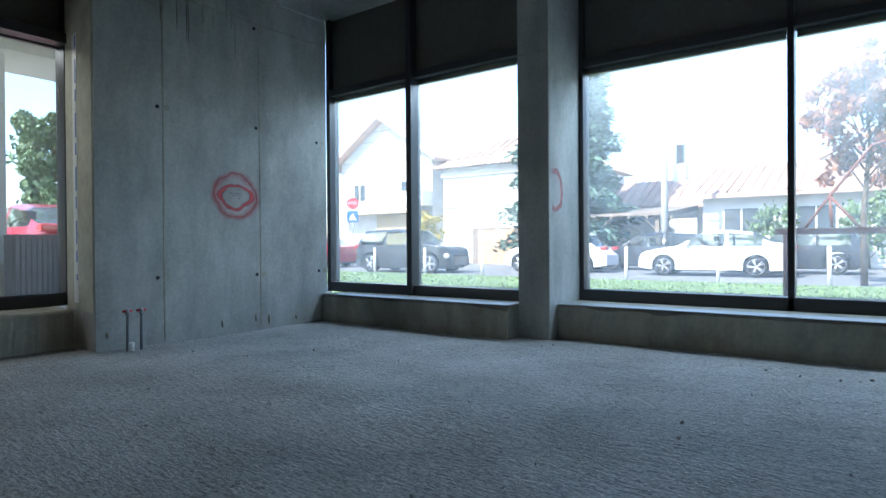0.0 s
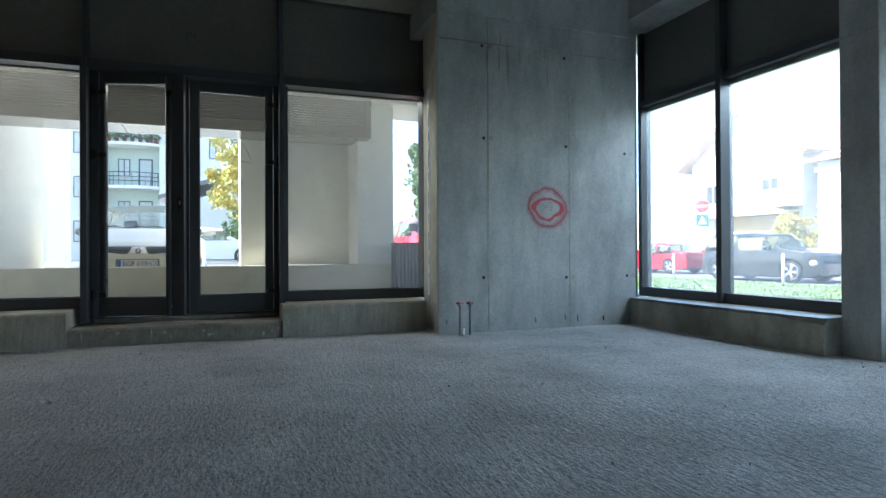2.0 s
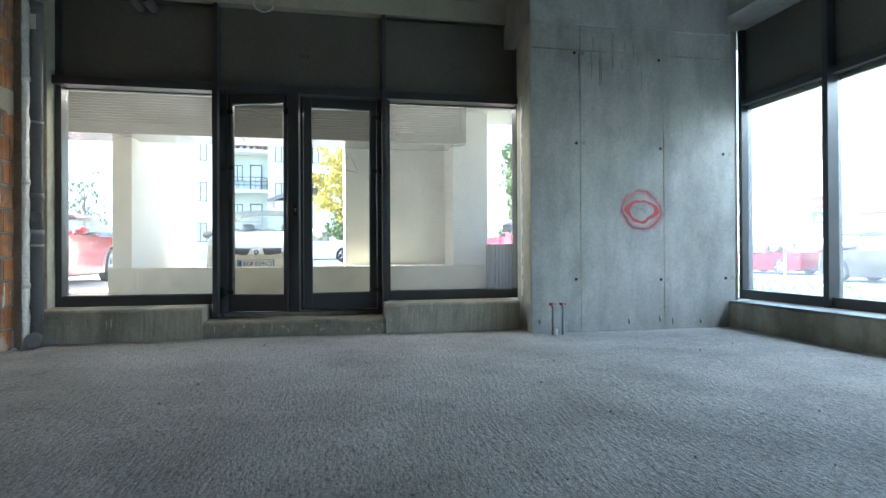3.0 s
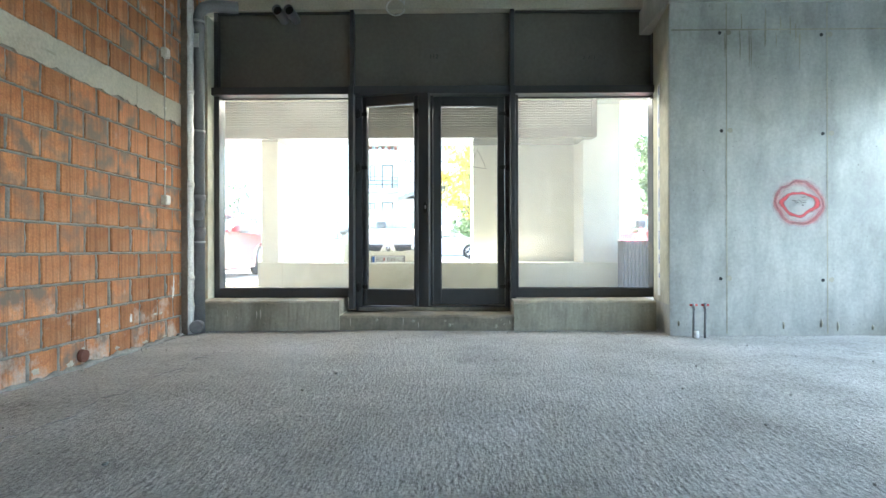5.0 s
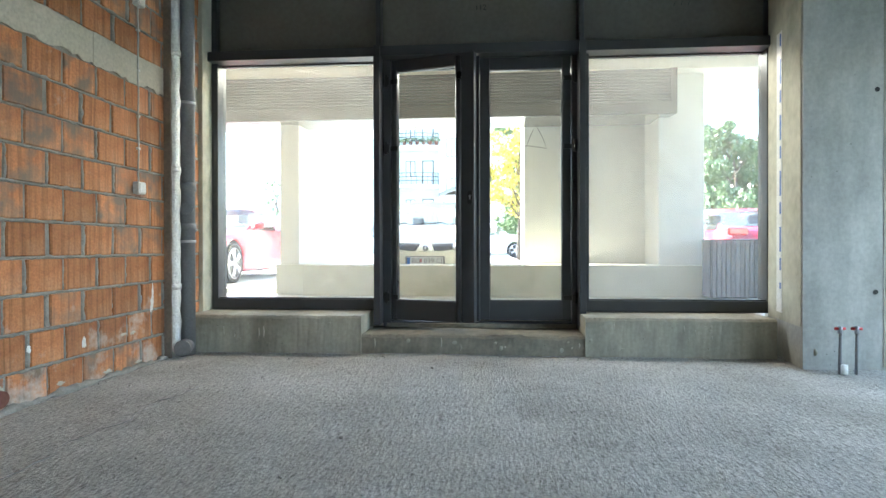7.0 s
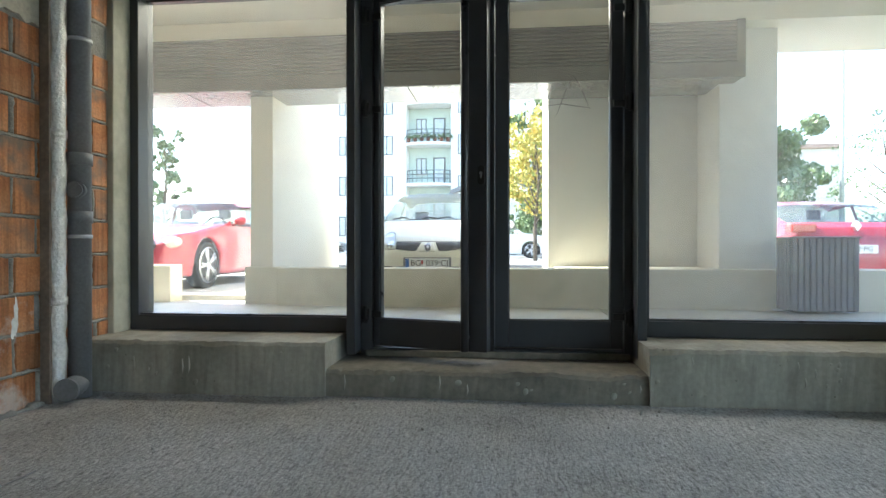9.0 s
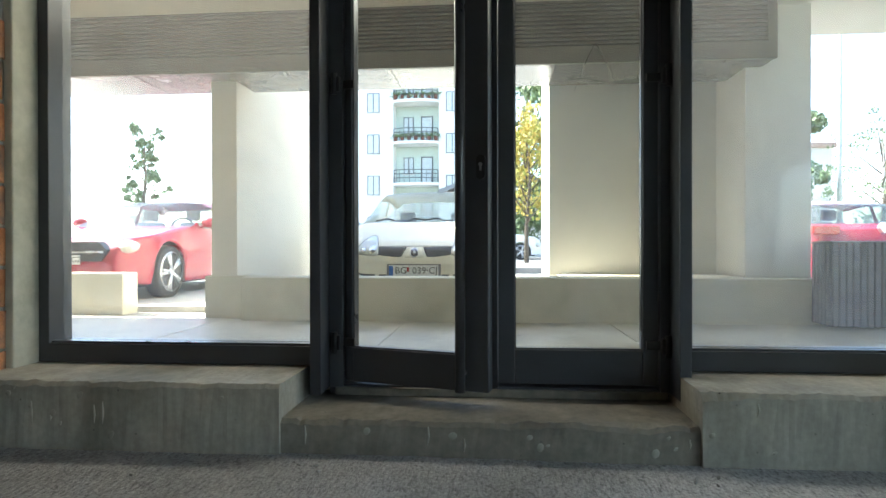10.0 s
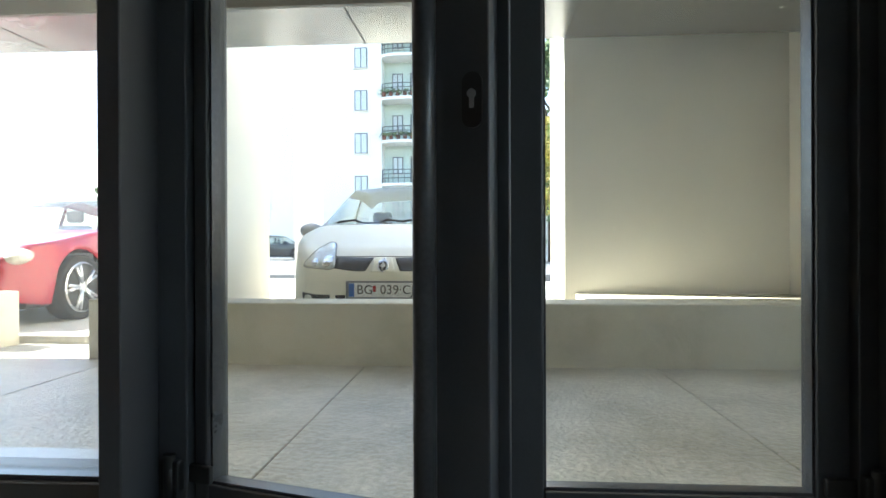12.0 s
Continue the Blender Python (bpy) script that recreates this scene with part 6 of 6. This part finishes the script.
def tree(label, at, h, spread, mat, n, size, seed, trunk=0.12, base=0.35, droop=1.0):
    rng = random.Random(seed)
    t = thing("tree", label, "tree", at)
    bm = bm_tube([(0, 0, 0), (0.03 * h * rng.uniform(-1, 1), 0, h * 0.3), (0.02 * h, 0.02 * h, h * 0.6), (0, 0, h * 0.9)], [trunk, trunk * 0.8, trunk * 0.5, trunk * 0.15], 9)
    blobs = []
    for k in range(16):
        a, z = k * 2.4 + rng.random(), h * (base + (0.9 - base) * (k / 15))
        reach = spread * (1 - abs((k / 15) - 0.4) * 0.9) * rng.uniform(0.6, 1.0)
        e = Vector((math.cos(a) * reach, math.sin(a) * reach, z + reach * 0.35))
        bm_tube([(0, 0, z * 0.85), (e.x * 0.5, e.y * 0.5, (z * 0.85 + e.z) / 2 + 0.1), tuple(e)], [trunk * 0.35, trunk * 0.22, trunk * 0.06], 6, bm=bm)
        blobs.append((e.x * 0.85, e.y * 0.85, e.z, spread * rng.uniform(0.22, 0.5)))
        for q in range(3):
            f = rng.uniform(0.5, 1.15)
            blobs.append((e.x * f + rng.gauss(0, 0.2) * spread, e.y * f + rng.gauss(0, 0.2) * spread, e.z + rng.gauss(0, 0.18) * spread, spread * rng.uniform(0.08, 0.28)))
    part("trunk", bm, M_BARK, t, "branching bark trunk")
    vs, fs = leaf_crown(blobs, n, size, seed, 0.85)
    me = bpy.data.meshes.new("crown")
    me.from_pydata(vs, [], fs)
    me.materials.append(mat)
    c = new("crown", me)
    c.parent = t
    return t


def conifer(label, at, h, spread, seed, n=7000, size=0.16):
    rng = random.Random(seed)
    t = thing("tree", label, "tree", at)
    bm = bm_tube([(0, 0, 0), (0, 0, h * 0.5), (0.05, 0, h)], [0.28, 0.18, 0.03], 9)
    for k in range(60):
        z = h * (0.06 + 0.92 * (k / 59))
        a = k * 2.399
        reach = spread * (1 - z / h) ** 0.7 * 0.8 + 0.1
        bm_tube([(0, 0, z), (math.cos(a) * reach, math.sin(a) * reach, z - reach * 0.12)], [0.05, 0.01], 5, bm=bm)
    part("trunk", bm, M_BARK, t, "straight bark trunk")
    vs, fs = [], []
    for _ in range(n):
        u = rng.random()
        z = h * (0.03 + 0.97 * u ** 1.25)
        a = rng.uniform(0, 2 * math.pi)
        lump = noise.noise((math.cos(a) * 2.2, math.sin(a) * 2.2, z * 0.9)) * 0.45 + 0.2 * math.sin(z * 4.2 + 2 * a)
        big = spread * (1 - z / h) ** 0.7 * (0.95 + lump) + 0.15
        r = big * math.sqrt(rng.uniform(0.25, 1.0))
        q = Vector((math.cos(a) * r, math.sin(a) * r, z - 0.18 * r + rng.gauss(0, 0.08)))
        rot = Euler((rng.gauss(0.3, 0.5), rng.gauss(0, 0.5), a + rng.gauss(0, 0.5))).to_matrix()
        sz = size * rng.uniform(0.5, 1.4)
        k = len(vs)
        for w in ((-0.3, -0.35, 0.05), (0.5, -0.4, 0), (1.3, 0, -0.25), (0.5, 0.4, 0), (-0.3, 0.35, 0.05)):
            vs.append(q + rot @ (Vector(w) * sz))
        fs.append((k, k + 1, k + 2, k + 3, k + 4))
    me = bpy.data.meshes.new("crown")
    me.from_pydata(vs, [], fs)
    me.materials.append(L_DARK)
    c = new("crown", me)
    c.parent = t


conifer("tall dense blue-green conifer across the street", (-11.6, 31.5, -0.2), 16.8, 2.8, 3, 32000, 0.20)
tree("copper-leaved street tree with thin crown", (0.62, 21.0, -0.2), 5.6, 1.2, L_REDDISH, 6000, 0.06, 11, 0.08, 0.45)
tree("small yellowing garden shrub before the white house", (-18.6, 29.0, -0.2), 2.6, 1.1, L_YELLOW, 2200, 0.07, 12, 0.05, 0.25)
tree("yellow and orange autumn tree beside the yard", (-22.5, 5.0, -0.2), 5.6, 1.7, L_YELLOW, 5500, 0.065, 13, 0.09, 0.40)
tree("tall green tree behind the autumn tree", (-31.0, 6.9, -0.2), 11.5, 3.0, L_GREEN, 7000, 0.13, 14, 0.2, 0.2)
tree("dense green hedge bush across the street", (-30.5, 5.3, 0.3), 2.7, 1.3, L_GREEN, 7000, 0.06, 23, 0.06, 0.12)
tree("green hedge tree beside the parking yard", (-24.0, 13.5, -0.2), 5.6, 1.9, L_GREEN, 26000, 0.08, 15, 0.14, 0.15)
tree("sparse bushy tree beside the parking yard", (-27.0, 19.4, -0.2), 6.2, 2.3, L_GREEN, 1800, 0.06, 16, 0.1, 0.2)
tree("sparse leafless-looking tree beyond the white house", (-37.0, 30.5, -0.2), 6.5, 2.2, L_GREEN, 900, 0.10, 17, 0.1, 0.2)
tree("green garden tree beside the yard fence", (-38, -18.3, -0.2), 9.2, 1.3, L_GREEN, 3000, 0.10, 23, 0.15, 0.2)
tree("pale green garden bush south of the yard", (-36, -9.6, -0.2), 5.5, 1.5, L_GREEN, 450, 0.09, 19, 0.1, 0.15)
tree("shrub with white blossom before the low house", (-2.6, 31.6, -0.2), 2.4, 1.2, L_GREEN, 1100, 0.09, 20, 0.05, 0.2)
tree("climbing shrub before the low house", (0.6, 31.6, -0.2), 2.5, 1.2, L_GREEN, 1100, 0.09, 21, 0.05, 0.2)

# ================= clay blocks, last =================
_shared = {}


def block_mesh(w, h, key):
    if key not in _shared:
        rng = random.Random(key)
        bm = bmesh.new()
        b, d = 0.006, 0.03
        back = [bm.verts.new((sx * w / 2, -d, sz * h / 2)) for sx, sz in ((-1, -1), (1, -1), (1, 1), (-1, 1))]
        mid = [bm.verts.new((sx * w / 2 + rng.uniform(-1, 1) * 0.003, -b, sz * h / 2 + rng.uniform(-1, 1) * 0.003)) for sx, sz in ((-1, -1), (1, -1), (1, 1), (-1, 1))]
        front = [bm.verts.new((sx * (w / 2 - b) + rng.uniform(-1, 1) * 0.003, rng.uniform(-1, 1) * 0.0015, sz * (h / 2 - b) + rng.uniform(-1, 1) * 0.003)) for sx, sz in ((-1, -1), (1, -1), (1, 1), (-1, 1))]
        bm.faces.new(front)
        for lo, hi in ((back, mid), (mid, front)):
            for k in range(4):
                bm.faces.new((lo[k], lo[(k + 1) % 4], hi[(k + 1) % 4], hi[k]))
        _shared[key] = mesh_of("clay_block", bm, M_BLOCK)
    return _shared[key]


rng = random.Random(21)
count = 0
joints = []
courses = [(-0.016 + COURSE * i, COURSE) for i in range(10)] + [(2.318 + COURSE * i, COURSE) for i in range(7)]
for ci, (z, ch_) in enumerate(courses):
    x = -4.69 + (0.155 if ci % 2 else 0.0) + rng.uniform(-0.02, 0.02)
    if ci % 2:
        x -= PITCH
    while x < 0.1:
        gap = rng.choice((0.017, 0.02, 0.024, 0.03, 0.045))
        x0, x1 = max(x, -4.69), x + PITCH - gap
        w = x1 - x0
        if w > 0.05:
            h = ch_ - 0.018
            w = round(w, 3)
            me = block_mesh(w, h, int(w * 1000) * 10 + rng.randrange(3))
            joints.append((x1 + gap / 2, z, ch_, gap))
            ob = new("clay_block", me)
            ob.parent = brick_wall
            ob.matrix_basis = pose((x0 + x1) / 2, BRICK_Y + rng.uniform(-0.004, 0.003), z + ch_ / 2, rng.uniform(-0.4, 0.4), rng.uniform(-0.6, 0.6), rng.uniform(-0.4, 0.4))
            count += 1
        x += PITCH

# squeezed mortar in the joints and along the foot of the wall
_b = bmesh.new()
for z, ch_ in courses:
    if z > 0.05:
        pts = [(-4.66 + 0.035 * i, BRICK_Y - 0.007 + rng.gauss(0, 0.0022), z + rng.gauss(0, 0.0025)) for i in range(134)]
        bm_tube(pts, [max(0.004, rng.gauss(0.0095, 0.0028)) for _ in pts], 6, bm=_b)
for x, z, ch_, gap in joints:
    if rng.random() < 0.85:
        pts = [(x + rng.gauss(0, 0.002), BRICK_Y - 0.007 - gap * 0.25 + rng.gauss(0, 0.002), z + ch_ * (0.06 + 0.88 * k / 6)) for k in range(7)]
        bm_tube(pts, [max(0.004, gap * rng.uniform(0.42, 0.62)) for _ in pts], 6, bm=_b)
tagged(part("mortar_bead", _b, M_MORTAR, brick_wall, "rough grey mortar squeezed from the joints"), "rough grey mortar squeezed from the joints", "", "", "stuff")
_b = bmesh.new()
pts = [(-4.66 + 0.045 * i, BRICK_Y + 0.004 + abs(rng.gauss(0, 0.008)), 0.002 + rng.gauss(0, 0.004)) for i in range(104)]
bm_tube(pts, [max(0.008, rng.gauss(0.022, 0.008)) for _ in pts], 7, bm=_b)
part("mortar_foot", _b, M_MORTAR, brick_wall, "uneven mortar fillet at the foot of the wall")
